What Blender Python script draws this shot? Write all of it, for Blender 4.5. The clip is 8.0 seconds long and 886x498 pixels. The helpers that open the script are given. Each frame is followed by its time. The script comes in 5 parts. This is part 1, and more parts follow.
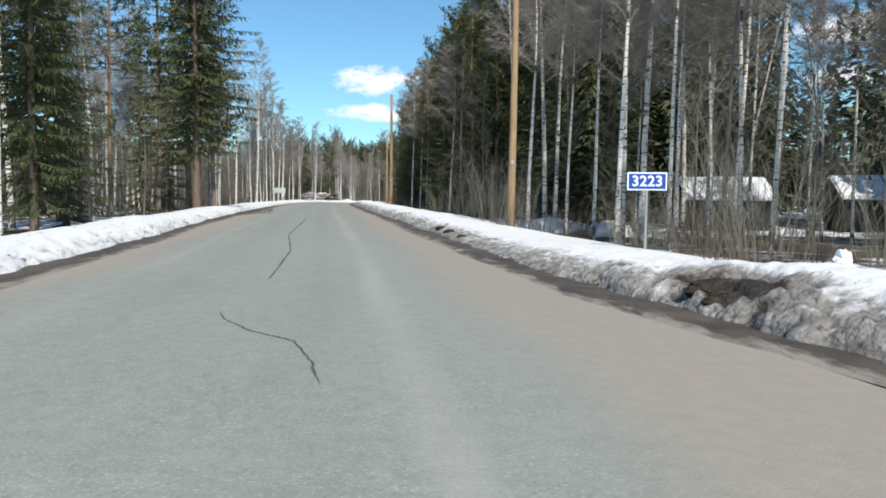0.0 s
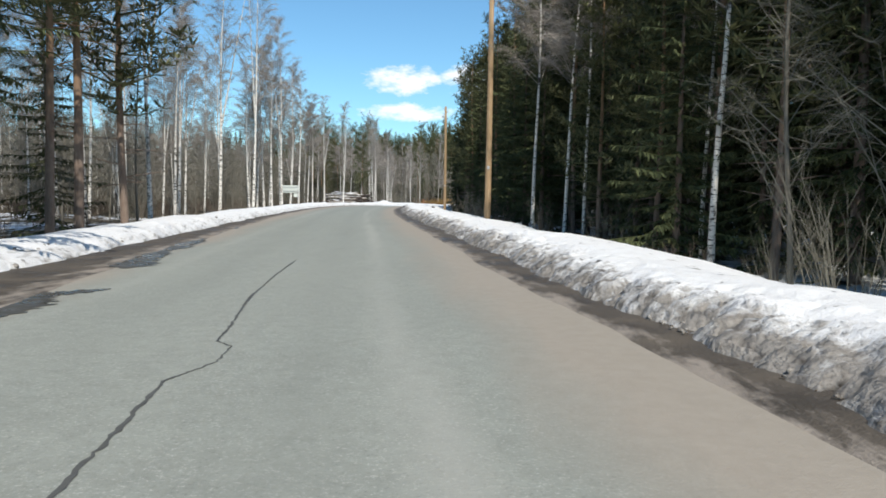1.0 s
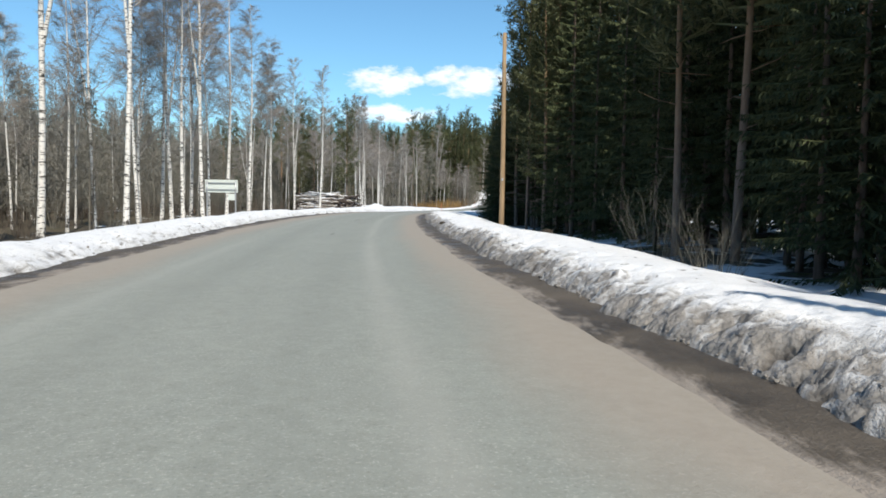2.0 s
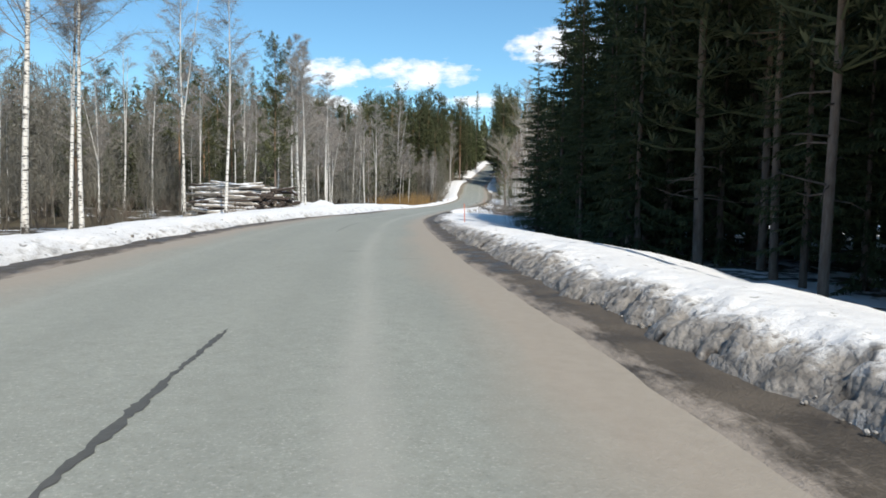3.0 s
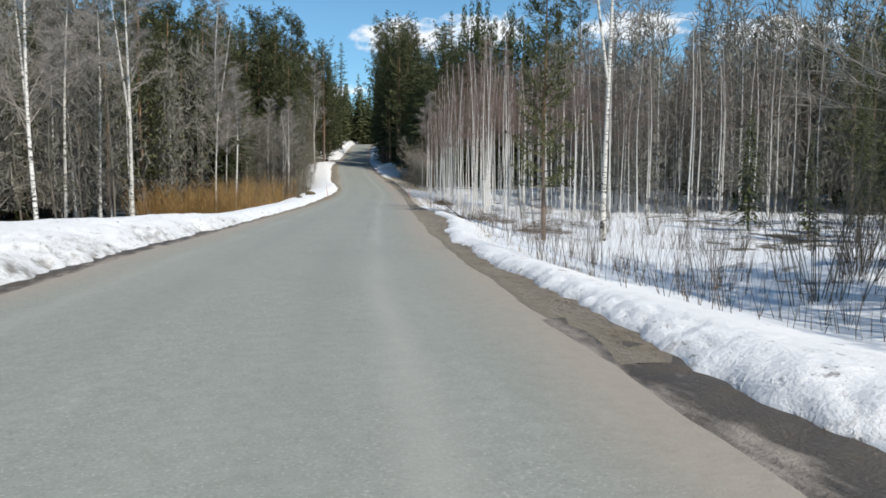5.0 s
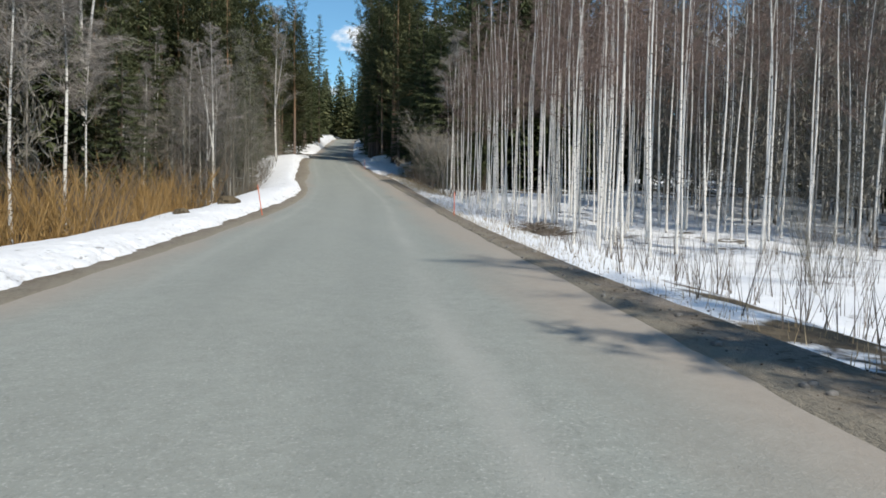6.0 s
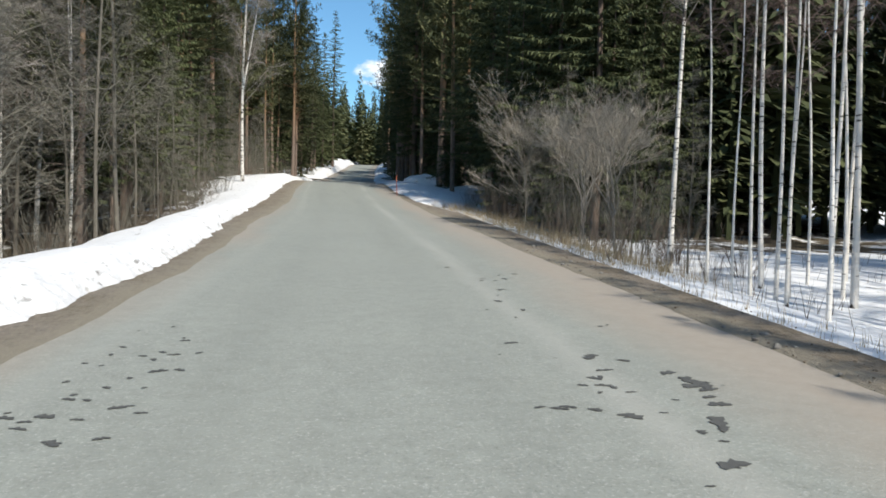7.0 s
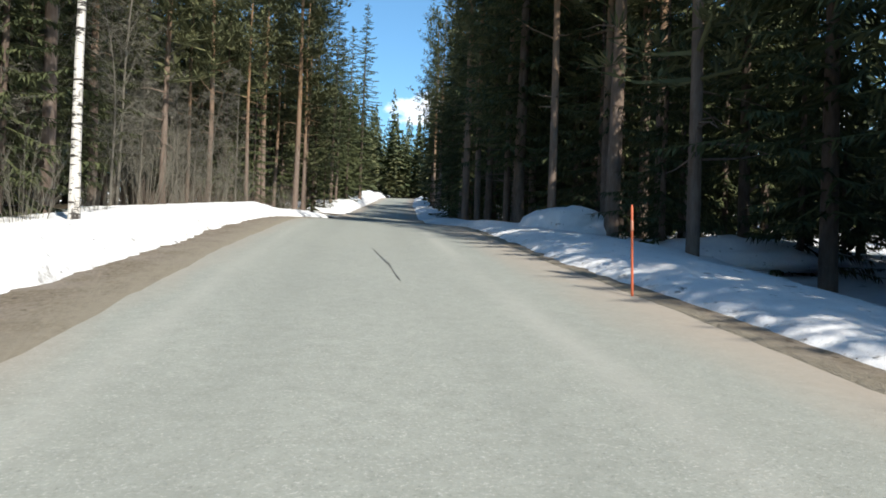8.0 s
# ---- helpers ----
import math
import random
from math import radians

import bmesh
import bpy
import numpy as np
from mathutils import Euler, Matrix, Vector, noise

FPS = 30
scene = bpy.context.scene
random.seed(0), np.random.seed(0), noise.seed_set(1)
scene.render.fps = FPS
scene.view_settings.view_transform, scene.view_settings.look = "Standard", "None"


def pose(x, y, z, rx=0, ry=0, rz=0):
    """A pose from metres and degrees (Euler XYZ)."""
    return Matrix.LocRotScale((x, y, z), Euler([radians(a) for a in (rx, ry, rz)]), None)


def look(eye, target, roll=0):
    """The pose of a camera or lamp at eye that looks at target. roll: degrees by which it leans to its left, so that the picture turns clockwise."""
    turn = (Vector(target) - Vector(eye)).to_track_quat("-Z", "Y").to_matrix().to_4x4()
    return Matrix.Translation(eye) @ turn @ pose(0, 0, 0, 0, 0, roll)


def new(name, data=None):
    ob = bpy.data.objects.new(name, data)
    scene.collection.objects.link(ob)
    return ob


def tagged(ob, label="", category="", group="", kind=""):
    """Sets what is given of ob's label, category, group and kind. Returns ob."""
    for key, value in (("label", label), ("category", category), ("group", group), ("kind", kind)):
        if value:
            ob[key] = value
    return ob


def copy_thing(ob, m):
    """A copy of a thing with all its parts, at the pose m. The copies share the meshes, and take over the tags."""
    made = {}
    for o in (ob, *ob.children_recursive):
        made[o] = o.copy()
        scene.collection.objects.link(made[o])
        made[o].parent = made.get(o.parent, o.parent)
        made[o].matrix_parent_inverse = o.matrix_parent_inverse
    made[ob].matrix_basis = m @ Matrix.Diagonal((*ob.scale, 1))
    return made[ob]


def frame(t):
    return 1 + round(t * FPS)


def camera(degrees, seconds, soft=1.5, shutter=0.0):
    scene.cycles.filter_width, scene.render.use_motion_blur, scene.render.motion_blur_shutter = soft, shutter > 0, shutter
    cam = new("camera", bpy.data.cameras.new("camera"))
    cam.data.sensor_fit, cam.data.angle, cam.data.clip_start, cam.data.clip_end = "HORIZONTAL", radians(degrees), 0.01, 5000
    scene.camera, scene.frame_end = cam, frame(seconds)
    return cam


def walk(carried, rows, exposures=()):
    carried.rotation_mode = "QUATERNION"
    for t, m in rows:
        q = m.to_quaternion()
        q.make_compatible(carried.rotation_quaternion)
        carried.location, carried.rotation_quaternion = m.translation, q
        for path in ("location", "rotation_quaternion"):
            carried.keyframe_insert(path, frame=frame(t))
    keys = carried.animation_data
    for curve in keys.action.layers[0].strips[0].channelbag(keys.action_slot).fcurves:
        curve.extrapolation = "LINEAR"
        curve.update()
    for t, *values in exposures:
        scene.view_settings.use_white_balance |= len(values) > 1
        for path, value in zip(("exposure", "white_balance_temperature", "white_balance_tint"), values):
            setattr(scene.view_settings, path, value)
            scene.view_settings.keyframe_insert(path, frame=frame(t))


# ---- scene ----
cam = camera(64.0, 8.0, soft=1.7)

from mathutils.bvhtree import BVHTree

# walk: driven along the right-hand lane, lens about 1.2 m over the road
PATH = [
    (0, (13.994, -73.759, -0.308), (13.997, -71.763, -0.433), 0.5),
    (0.5, (11.385, -57.180, -0.037), (11.321, -55.185, -0.160), 0.6),
    (1, (8.804, -41.197, 0.248), (8.720, -39.203, 0.121), 0.7),
    (1.2, (7.708, -34.838, 0.344), (7.636, -32.843, 0.223), 0.7),
    (2.3, (2.160, 0.766, 0.745), (2.158, 2.762, 0.618), 0.9),
    (2.5, (1.369, 7.329, 0.801), (1.402, 9.324, 0.659), 1.0),
    (3, (-0.196, 23.973, 0.979), (-0.085, 25.965, 0.839), 0.8),
    (3.5, (-0.866, 41.208, 1.078), (-0.630, 43.187, 0.914), 0.5),
    (4, (-0.725, 58.698, 1.065), (-0.405, 60.665, 0.897), 0.2),
    (4.2, (-0.466, 65.683, 1.037), (-0.118, 67.644, 0.854), 0.2),
    (5.3, (2.911, 103.079, 0.907), (3.468, 104.994, 0.755), 0.2),
    (5.5, (3.895, 109.496, 0.940), (4.454, 111.411, 0.794), 0.3),
    (6, (6.594, 125.396, 1.069), (7.170, 127.305, 0.912), 0.7),
    (6.5, (9.327, 141.675, 1.303), (9.886, 143.591, 1.181), 1.2),
    (7, (11.997, 158.295, 1.826), (12.522, 160.224, 1.758), 1.2),
    (7.5, (14.031, 173.886, 2.666), (14.498, 175.830, 2.621), 1.2),
    (8, (15.589, 188.686, 3.705), (16.038, 190.635, 3.737), 2.0),
]
walk(cam, [(t, look(eye, target, roll)) for t, eye, target, roll in PATH], exposures=[(t, e, 6650, 9) for t, e in ((0.0, 0.19), (1.2, 0.20), (2.5, 0.24), (3.5, 0.14), (4.2, 0.07), (6.0, 0.04), (6.5, 0.18), (7.0, 0.30), (7.5, 0.78), (8.0, 0.60))])

# ---- daylight: high spring sun from the right and a little behind the car ----
SUN_AZ, SUN_EL = 160.0, 46.0      # degrees clockwise from +y, degrees over the horizon


def build_world():
    w = bpy.data.worlds.new("spring_sky")
    scene.world = w
    w.use_nodes = True
    nt = w.node_tree
    nt.nodes.clear()
    N, L = nt.nodes.new, nt.links.new
    out, bg, sky = N("ShaderNodeOutputWorld"), N("ShaderNodeBackground"), N("ShaderNodeTexSky")
    sky.sky_type, sky.sun_disc = "NISHITA", False
    sky.sun_elevation, sky.sun_rotation = radians(SUN_EL), radians(SUN_AZ)
    sky.air_density, sky.dust_density, sky.ozone_density = 1.0, 0.4, 2.0
    bg.inputs["Strength"].default_value = 0.13
    tc, sep = N("ShaderNodeTexCoord"), N("ShaderNodeSeparateXYZ")
    L(tc.outputs["Generated"], sep.inputs[0])

    def m(op, a, b=None, c=None):
        n = N("ShaderNodeMath")
        n.operation = op
        for k, v in enumerate((a, b, c)):
            if v is None:
                continue
            if isinstance(v, (int, float)):
                n.inputs[k].default_value = v
            else:
                L(v, n.inputs[k])
        return n.outputs[0]
    az = m("MULTIPLY", m("ARCTAN2", sep.outputs[0], sep.outputs[1]), 57.2958)
    el = m("MULTIPLY", m("ARCSINE", sep.outputs[2]), 57.2958)
    # fair-weather clouds: azimuth, elevation, half-width, half-height in degrees
    total = None
    for a, e, sa, se in ((-5.8, 9.6, 3.4, 1.2), (1.3, 9.8, 4.3, 1.3), (-5.5, 7.2, 4.2, 0.8), (13.0, 11.9, 5.2, 1.7), (18.5, 12.3, 4.0, 1.4),
                         (30.0, 12.3, 5.0, 1.2), (29.0, 9.0, 2.6, 0.9), (6.0, 7.8, 3.6, 0.6), (40.0, 11.0, 5.0, 1.5), (-60, 14, 9, 3), (-95, 20, 10, 4),
                         (80, 16, 9, 3), (140, 18, 12, 4), (-150, 15, 11, 4)):
        da, de = m("DIVIDE", m("SUBTRACT", az, float(a)), float(sa)), m("DIVIDE", m("SUBTRACT", el, float(e)), float(se))
        r2 = m("ADD", m("MULTIPLY", da, da), m("MULTIPLY", de, de))
        blob = m("SUBTRACT", 1.0, r2)
        total = blob if total is None else m("MAXIMUM", total, blob)
    nz = N("ShaderNodeTexNoise")
    nz.inputs["Scale"].default_value, nz.inputs["Detail"].default_value, nz.inputs["Roughness"].default_value = 34.0, 7.0, 0.6
    mp = N("ShaderNodeMapping")
    mp.inputs["Scale"].default_value = (1, 1, 2.2)
    L(tc.outputs["Generated"], mp.inputs[0]), L(mp.outputs[0], nz.inputs["Vector"])
    dens = m("ADD", m("MAXIMUM", total, -1.0), m("MULTIPLY", m("SUBTRACT", nz.outputs["Fac"], 0.5), 3.0))
    ramp = N("ShaderNodeMapRange")
    ramp.inputs["From Min"].default_value, ramp.inputs["From Max"].default_value = 0.05, 0.85
    L(dens, ramp.inputs["Value"])
    mix = N("ShaderNodeMix")
    mix.data_type = "RGBA"
    L(m("MULTIPLY", ramp.outputs[0], 0.9), mix.inputs["Factor"])
    tint = N("ShaderNodeMix")
    tint.data_type, tint.blend_type = "RGBA", "MULTIPLY"
    tint.inputs["Factor"].default_value = 1.0
    L(sky.outputs[0], tint.inputs["A"])
    tint.inputs["B"].default_value = (0.64, 0.95, 1.06, 1)
    L(tint.outputs["Result"], mix.inputs["A"])
    mix.inputs["B"].default_value = (7.6, 7.8, 8.2, 1)
    L(mix.outputs["Result"], bg.inputs["Color"]), L(bg.outputs[0], out.inputs[0])


build_world()
sun = new("sun", bpy.data.lights.new("sun", "SUN"))
sun.data.energy, sun.data.angle, sun.data.color = 4.6, radians(0.53), (1.0, 0.95, 0.87)
sa, se = radians(SUN_AZ), radians(SUN_EL)
sun.matrix_world = look((0, 0, 60), (-math.sin(sa) * math.cos(se), -math.cos(sa) * math.cos(se), 60 - math.sin(se)))


# ---- materials ----
class Mat:
    """A node material under construction."""

    def __init__(self, name, rough=0.8, metal=0.0, spec=0.3):
        self.mat = bpy.data.materials.new(name)
        self.mat.use_nodes = True
        self.nt = self.mat.node_tree
        self.bsdf = self.nt.nodes["Principled BSDF"]
        self.bsdf.inputs["Roughness"].default_value = rough
        self.bsdf.inputs["Metallic"].default_value = metal
        self.bsdf.inputs["Specular IOR Level"].default_value = spec
        self.tc = self.nt.nodes.new("ShaderNodeTexCoord")

    def link(self, a, b):
        self.nt.links.new(a, b)

    def noise(self, scale, detail=4.0, rough=0.55, stretch=(1, 1, 1), space="Object"):
        mp, n = self.nt.nodes.new("ShaderNodeMapping"), self.nt.nodes.new("ShaderNodeTexNoise")
        mp.inputs["Scale"].default_value = stretch
        n.inputs["Scale"].default_value, n.inputs["Detail"].default_value, n.inputs["Roughness"].default_value = scale, detail, rough
        self.link(self.tc.outputs[space], mp.inputs[0]), self.link(mp.outputs[0], n.inputs["Vector"])
        return n.outputs["Fac"]

    def span(self, fac, lo, hi, a=0.0, b=1.0):
        n = self.nt.nodes.new("ShaderNodeMapRange")
        n.inputs["From Min"].default_value, n.inputs["From Max"].default_value = lo, hi
        n.inputs["To Min"].default_value, n.inputs["To Max"].default_value = a, b
        self.link(fac, n.inputs["Value"])
        return n.outputs[0]

    def calc(self, op, a, b=0.0):
        n = self.nt.nodes.new("ShaderNodeMath")
        n.operation = op
        for k, v in enumerate((a, b)):
            if isinstance(v, (int, float)):
                n.inputs[k].default_value = v
            else:
                self.link(v, n.inputs[k])
        return n.outputs[0]

    def mix(self, fac, a, b, blend="MIX"):
        n = self.nt.nodes.new("ShaderNodeMix")
        n.data_type, n.blend_type = "RGBA", blend
        for key, v in (("Factor", fac), ("A", a), ("B", b)):
            if isinstance(v, tuple):
                n.inputs[key].default_value = (*v, 1)
            elif isinstance(v, (int, float)):
                n.inputs[key].default_value = v
            else:
                self.link(v, n.inputs[key])
        return n.outputs["Result"]

    def attr(self, name):
        n = self.nt.nodes.new("ShaderNodeAttribute")
        n.attribute_name = name
        return n.outputs["Fac"]

    def rand(self):
        return self.nt.nodes.new("ShaderNodeObjectInfo").outputs["Random"]

    def island(self):
        return self.nt.nodes.new("ShaderNodeNewGeometry").outputs["Random Per Island"]

    def done(self, colour, bump=None, strength=0.4, dist=0.02, rough=None):
        if isinstance(colour, tuple):
            self.bsdf.inputs["Base Color"].default_value = (*colour, 1)
        else:
            self.link(colour, self.bsdf.inputs["Base Color"])
        if rough is not None:
            self.link(rough, self.bsdf.inputs["Roughness"])
        if bump is not None:
            n = self.nt.nodes.new("ShaderNodeBump")
            n.inputs["Strength"].default_value, n.inputs["Distance"].default_value = strength, dist
            self.link(bump, n.inputs["Height"]), self.link(n.outputs[0], self.bsdf.inputs["Normal"])
        return self.mat


def mat_asphalt():
    m = Mat("asphalt", 0.8, spec=0.3)
    uv = m.nt.nodes.new("ShaderNodeSeparateXYZ")
    m.link(m.tc.outputs["UV"], uv.inputs[0])
    u = uv.outputs[0]                                  # metres across, right positive
    grain, fine = m.noise(44, 3, 0.8), m.noise(7, 6, 0.72)
    blotch, patch = m.noise(0.35, 4, 0.6, (1, 0.25, 1)), m.noise(1.1, 5, 0.65, (1, 0.5, 1))
    col = m.mix(m.span(fine, 0.3, 0.7), (0.214, 0.225, 0.200), (0.286, 0.301, 0.269))
    col = m.mix(m.span(patch, 0.42, 0.7, 0, 0.3), col, (0.185, 0.194, 0.176))
    col = m.mix(m.span(grain, 0.56, 0.66, 0, 0.6), col, (0.47, 0.465, 0.43))      # pale stones in the worn surface
    col = m.mix(m.span(grain, 0.42, 0.30, 0, 0.6), col, (0.10, 0.104, 0.098))
    col = m.mix(m.span(blotch, 0.35, 0.7, 0, 0.35), col, (0.285, 0.29, 0.255))
    # pale dusty streaks between the wheel tracks
    for c, much in ((1.5, 0.6), (-1.9, 0.35)):
        d = m.calc("ABSOLUTE", m.calc("SUBTRACT", u, m.calc("ADD", m.span(m.noise(0.4, 3, 0.6, (1, 0.1, 1)), 0.3, 0.7, -0.12, 0.12), c)))
        col = m.mix(m.calc("MULTIPLY", m.span(d, 0.26, 0.03, 0, much), m.span(m.noise(0.8, 4, 0.6, (1, 0.08, 1)), 0.3, 0.6, 0.1, 1)), col, (0.35, 0.348, 0.315))
    # wheel tracks, worn a little darker
    for c in (0.75, 2.35, -0.95, -2.6):
        d = m.calc("ABSOLUTE", m.calc("SUBTRACT", u, c))
        col = m.mix(m.calc("MULTIPLY", m.span(d, 0.42, 0.05, 0, 0.25), m.span(m.noise(0.5, 3, 0.6, (1, 0.06, 1)), 0.3, 0.6)), col, (0.182, 0.191, 0.172))
    # brown sand drifted to both edges
    e = m.calc("ADD", m.calc("ABSOLUTE", u), m.span(m.noise(0.6, 5, 0.6, (1, 0.3, 1)), 0.3, 0.7, -0.3, 0.3))
    col = m.mix(m.span(e, 2.05, 2.85, 0, 0.85), col, m.mix(fine, (0.262, 0.224, 0.185), (0.358, 0.312, 0.260)))
    h = m.calc("ADD", grain, m.calc("MULTIPLY", fine, 0.5))
    return m.done(col, h, 0.5, 0.012)


def mat_mud():
    m = Mat("wet_gravel_mud", 0.6)
    a, b = m.noise(1.2, 5, 0.65), m.noise(30, 4, 0.7)
    col = m.mix(m.span(a, 0.3, 0.7), (0.05, 0.043, 0.036), (0.115, 0.096, 0.077))
    col = m.mix(m.span(b, 0.55, 0.8, 0, 0.6), col, (0.22, 0.19, 0.16))
    w = m.calc("ADD", m.attr("across"), m.span(m.noise(3.5, 5, 0.7, (1, 0.35, 1)), 0.3, 0.7, -0.3, 0.3))
    col = m.mix(m.span(w, -0.02, 0.26, 0.95, 0), col, m.mix(b, (0.235, 0.203, 0.172), (0.35, 0.305, 0.262)))
    return m.done(col, b, 0.7, 0.03, rough=m.calc("MAXIMUM", m.span(a, 0.35, 0.6, 0.42, 0.85), m.span(w, 0.0, 0.3, 0.9, 0.3)))


def mat_meltwater():
    m = Mat("meltwater_film", 0.12, spec=0.5)
    a = m.noise(2.0, 5, 0.6)
    return m.done(m.mix(m.span(a, 0.3, 0.7), (0.05, 0.05, 0.048), (0.085, 0.082, 0.075)), m.noise(14, 4), 0.15, 0.01, rough=m.span(a, 0.35, 0.65, 0.07, 0.5))


def mat_tar():
    m = Mat("dark_crack", 0.7)
    return m.done(m.mix(m.noise(6, 4), (0.055, 0.056, 0.054), (0.115, 0.115, 0.108)), m.noise(40, 3), 0.4, 0.01)


def mat_bank():
    m = Mat("ploughed_snow", 0.6, spec=0.25)
    d = m.attr("dirt")
    big, mid, fine, grain = m.noise(0.45, 5, 0.65), m.noise(3.0, 6, 0.7), m.noise(14, 5, 0.7), m.noise(60, 3, 0.7)

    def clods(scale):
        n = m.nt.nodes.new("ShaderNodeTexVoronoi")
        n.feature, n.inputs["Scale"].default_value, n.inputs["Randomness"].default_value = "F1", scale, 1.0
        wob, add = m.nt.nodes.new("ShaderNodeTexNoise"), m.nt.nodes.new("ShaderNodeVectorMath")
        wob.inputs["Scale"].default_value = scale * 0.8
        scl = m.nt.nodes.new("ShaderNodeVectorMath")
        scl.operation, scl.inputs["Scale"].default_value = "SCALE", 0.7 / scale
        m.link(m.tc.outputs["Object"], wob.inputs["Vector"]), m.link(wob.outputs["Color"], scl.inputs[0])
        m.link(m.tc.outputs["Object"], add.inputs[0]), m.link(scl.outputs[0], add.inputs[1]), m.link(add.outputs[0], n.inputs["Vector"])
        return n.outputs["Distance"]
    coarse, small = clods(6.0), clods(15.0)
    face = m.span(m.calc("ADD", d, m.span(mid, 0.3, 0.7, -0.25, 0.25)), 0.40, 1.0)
    snow = m.mix(m.span(mid, 0.3, 0.7), (0.69, 0.69, 0.695), (0.79, 0.79, 0.785))
    grit = m.mix(fine, (0.115, 0.102, 0.086), (0.32, 0.292, 0.258))
    f = m.calc("ADD", d, m.calc("ADD", m.span(mid, 0.3, 0.7, -0.25, 0.25), m.span(big, 0.3, 0.7, -0.2, 0.2)))
    f = m.calc("ADD", f, m.span(fine, 0.3, 0.7, -0.2, 0.2))
    col = m.mix(m.span(f, 0.32, 0.92, 0, 0.92), snow, grit)
    # colour darkened in the gaps between clods, on the face only
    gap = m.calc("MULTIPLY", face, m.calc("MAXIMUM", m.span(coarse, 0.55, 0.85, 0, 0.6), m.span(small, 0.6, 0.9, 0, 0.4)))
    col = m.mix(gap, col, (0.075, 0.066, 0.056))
    col = m.mix(m.span(f, 1.25, 1.7), col, (0.035, 0.028, 0.022))
    col = m.mix(m.span(m.noise(5.0, 4, 0.6), 0.64, 0.69, 0, 0.7), col, (0.09, 0.075, 0.06))
    col = m.mix(m.calc("MULTIPLY", m.span(grain, 0.58, 0.66, 0, 0.75), m.span(d, 0.05, 0.5, 0.25, 1.0)), col, (0.12, 0.10, 0.085))
    lumps_h = m.calc("MULTIPLY", face, m.calc("ADD", m.calc("MULTIPLY", m.calc("SUBTRACT", 1.0, coarse), 1.3), m.calc("MULTIPLY", m.calc("SUBTRACT", 1.0, small), 0.6)))
    h = m.calc("ADD", lumps_h, m.calc("ADD", m.calc("MULTIPLY", mid, 1.0), m.calc("MULTIPLY", fine, 0.6)))
    return m.done(col, h, 0.6, 0.05)


def mat_ground():
    m = Mat("forest_floor", 0.85, spec=0.2)
    s = m.attr("snow")
    big, mid, fine = m.noise(0.11, 4, 0.6), m.noise(0.8, 5, 0.65), m.noise(6, 5, 0.7)
    litter = m.mix(m.span(fine, 0.3, 0.7), (0.045, 0.036, 0.026), (0.13, 0.105, 0.07))
    litter = m.mix(m.span(mid, 0.5, 0.75, 0, 0.7), litter, (0.075, 0.085, 0.035))
    snow = m.mix(m.span(mid, 0.3, 0.7), (0.65, 0.67, 0.70), (0.77, 0.78, 0.79))
    f = m.calc("ADD", s, m.calc("ADD", m.span(big, 0.3, 0.7, -0.3, 0.3), m.span(mid, 0.3, 0.7, -0.28, 0.28)))
    col = m.mix(m.span(f, 0.42, 0.54), litter, snow)
    col = m.mix(m.span(fine, 0.64, 0.72, 0, 0.5), col, (0.10, 0.08, 0.06))
    return m.done(col, m.calc("ADD", mid, m.calc("MULTIPLY", fine, 0.3)), 0.8, 0.15)


def mat_verge():
    m = Mat("dead_grass_verge", 0.9, spec=0.15)
    a, b = m.noise(1.0, 5, 0.65), m.noise(22, 5, 0.75, (1, 0.4, 1))
    col = m.mix(m.span(b, 0.3, 0.7), (0.11, 0.092, 0.070), (0.26, 0.218, 0.165))
    col = m.mix(m.span(a, 0.42, 0.66, 0, 0.75), col, m.mix(b, (0.20, 0.175, 0.15), (0.33, 0.29, 0.25)))
    col = m.mix(m.span(m.noise(9, 3, 0.6), 0.6, 0.68, 0, 0.7), col, (0.07, 0.052, 0.036))
    w = m.calc("ADD", m.attr("across"), m.span(m.noise(3.5, 5, 0.7, (1, 0.35, 1)), 0.3, 0.7, -0.3, 0.3))
    col = m.mix(m.span(w, 0.10, 0.6, 0.95, 0), col, m.mix(b, (0.20, 0.178, 0.138), (0.30, 0.268, 0.21)))
    return m.done(col, b, 0.9, 0.05)


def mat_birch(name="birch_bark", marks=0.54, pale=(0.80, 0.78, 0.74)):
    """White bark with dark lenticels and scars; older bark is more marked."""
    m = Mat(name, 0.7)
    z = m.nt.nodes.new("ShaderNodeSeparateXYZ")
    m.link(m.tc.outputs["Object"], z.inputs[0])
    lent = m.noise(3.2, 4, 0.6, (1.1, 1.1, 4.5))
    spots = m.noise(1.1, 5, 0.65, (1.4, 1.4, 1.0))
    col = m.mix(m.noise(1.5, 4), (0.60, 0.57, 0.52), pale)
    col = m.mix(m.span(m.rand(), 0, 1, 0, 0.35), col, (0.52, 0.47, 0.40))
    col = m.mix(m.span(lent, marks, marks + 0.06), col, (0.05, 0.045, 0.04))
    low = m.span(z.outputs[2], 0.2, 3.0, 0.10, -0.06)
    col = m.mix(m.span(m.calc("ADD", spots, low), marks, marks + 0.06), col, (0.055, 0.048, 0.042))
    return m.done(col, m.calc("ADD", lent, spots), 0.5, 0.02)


def mat_twig(name, a, b):
    m = Mat(name, 0.8, spec=0.15)
    col = m.mix(m.island(), a, b)
    return m.done(m.mix(m.span(m.rand(), 0, 1, 0, 0.3), col, tuple(0.6 * v for v in a)))


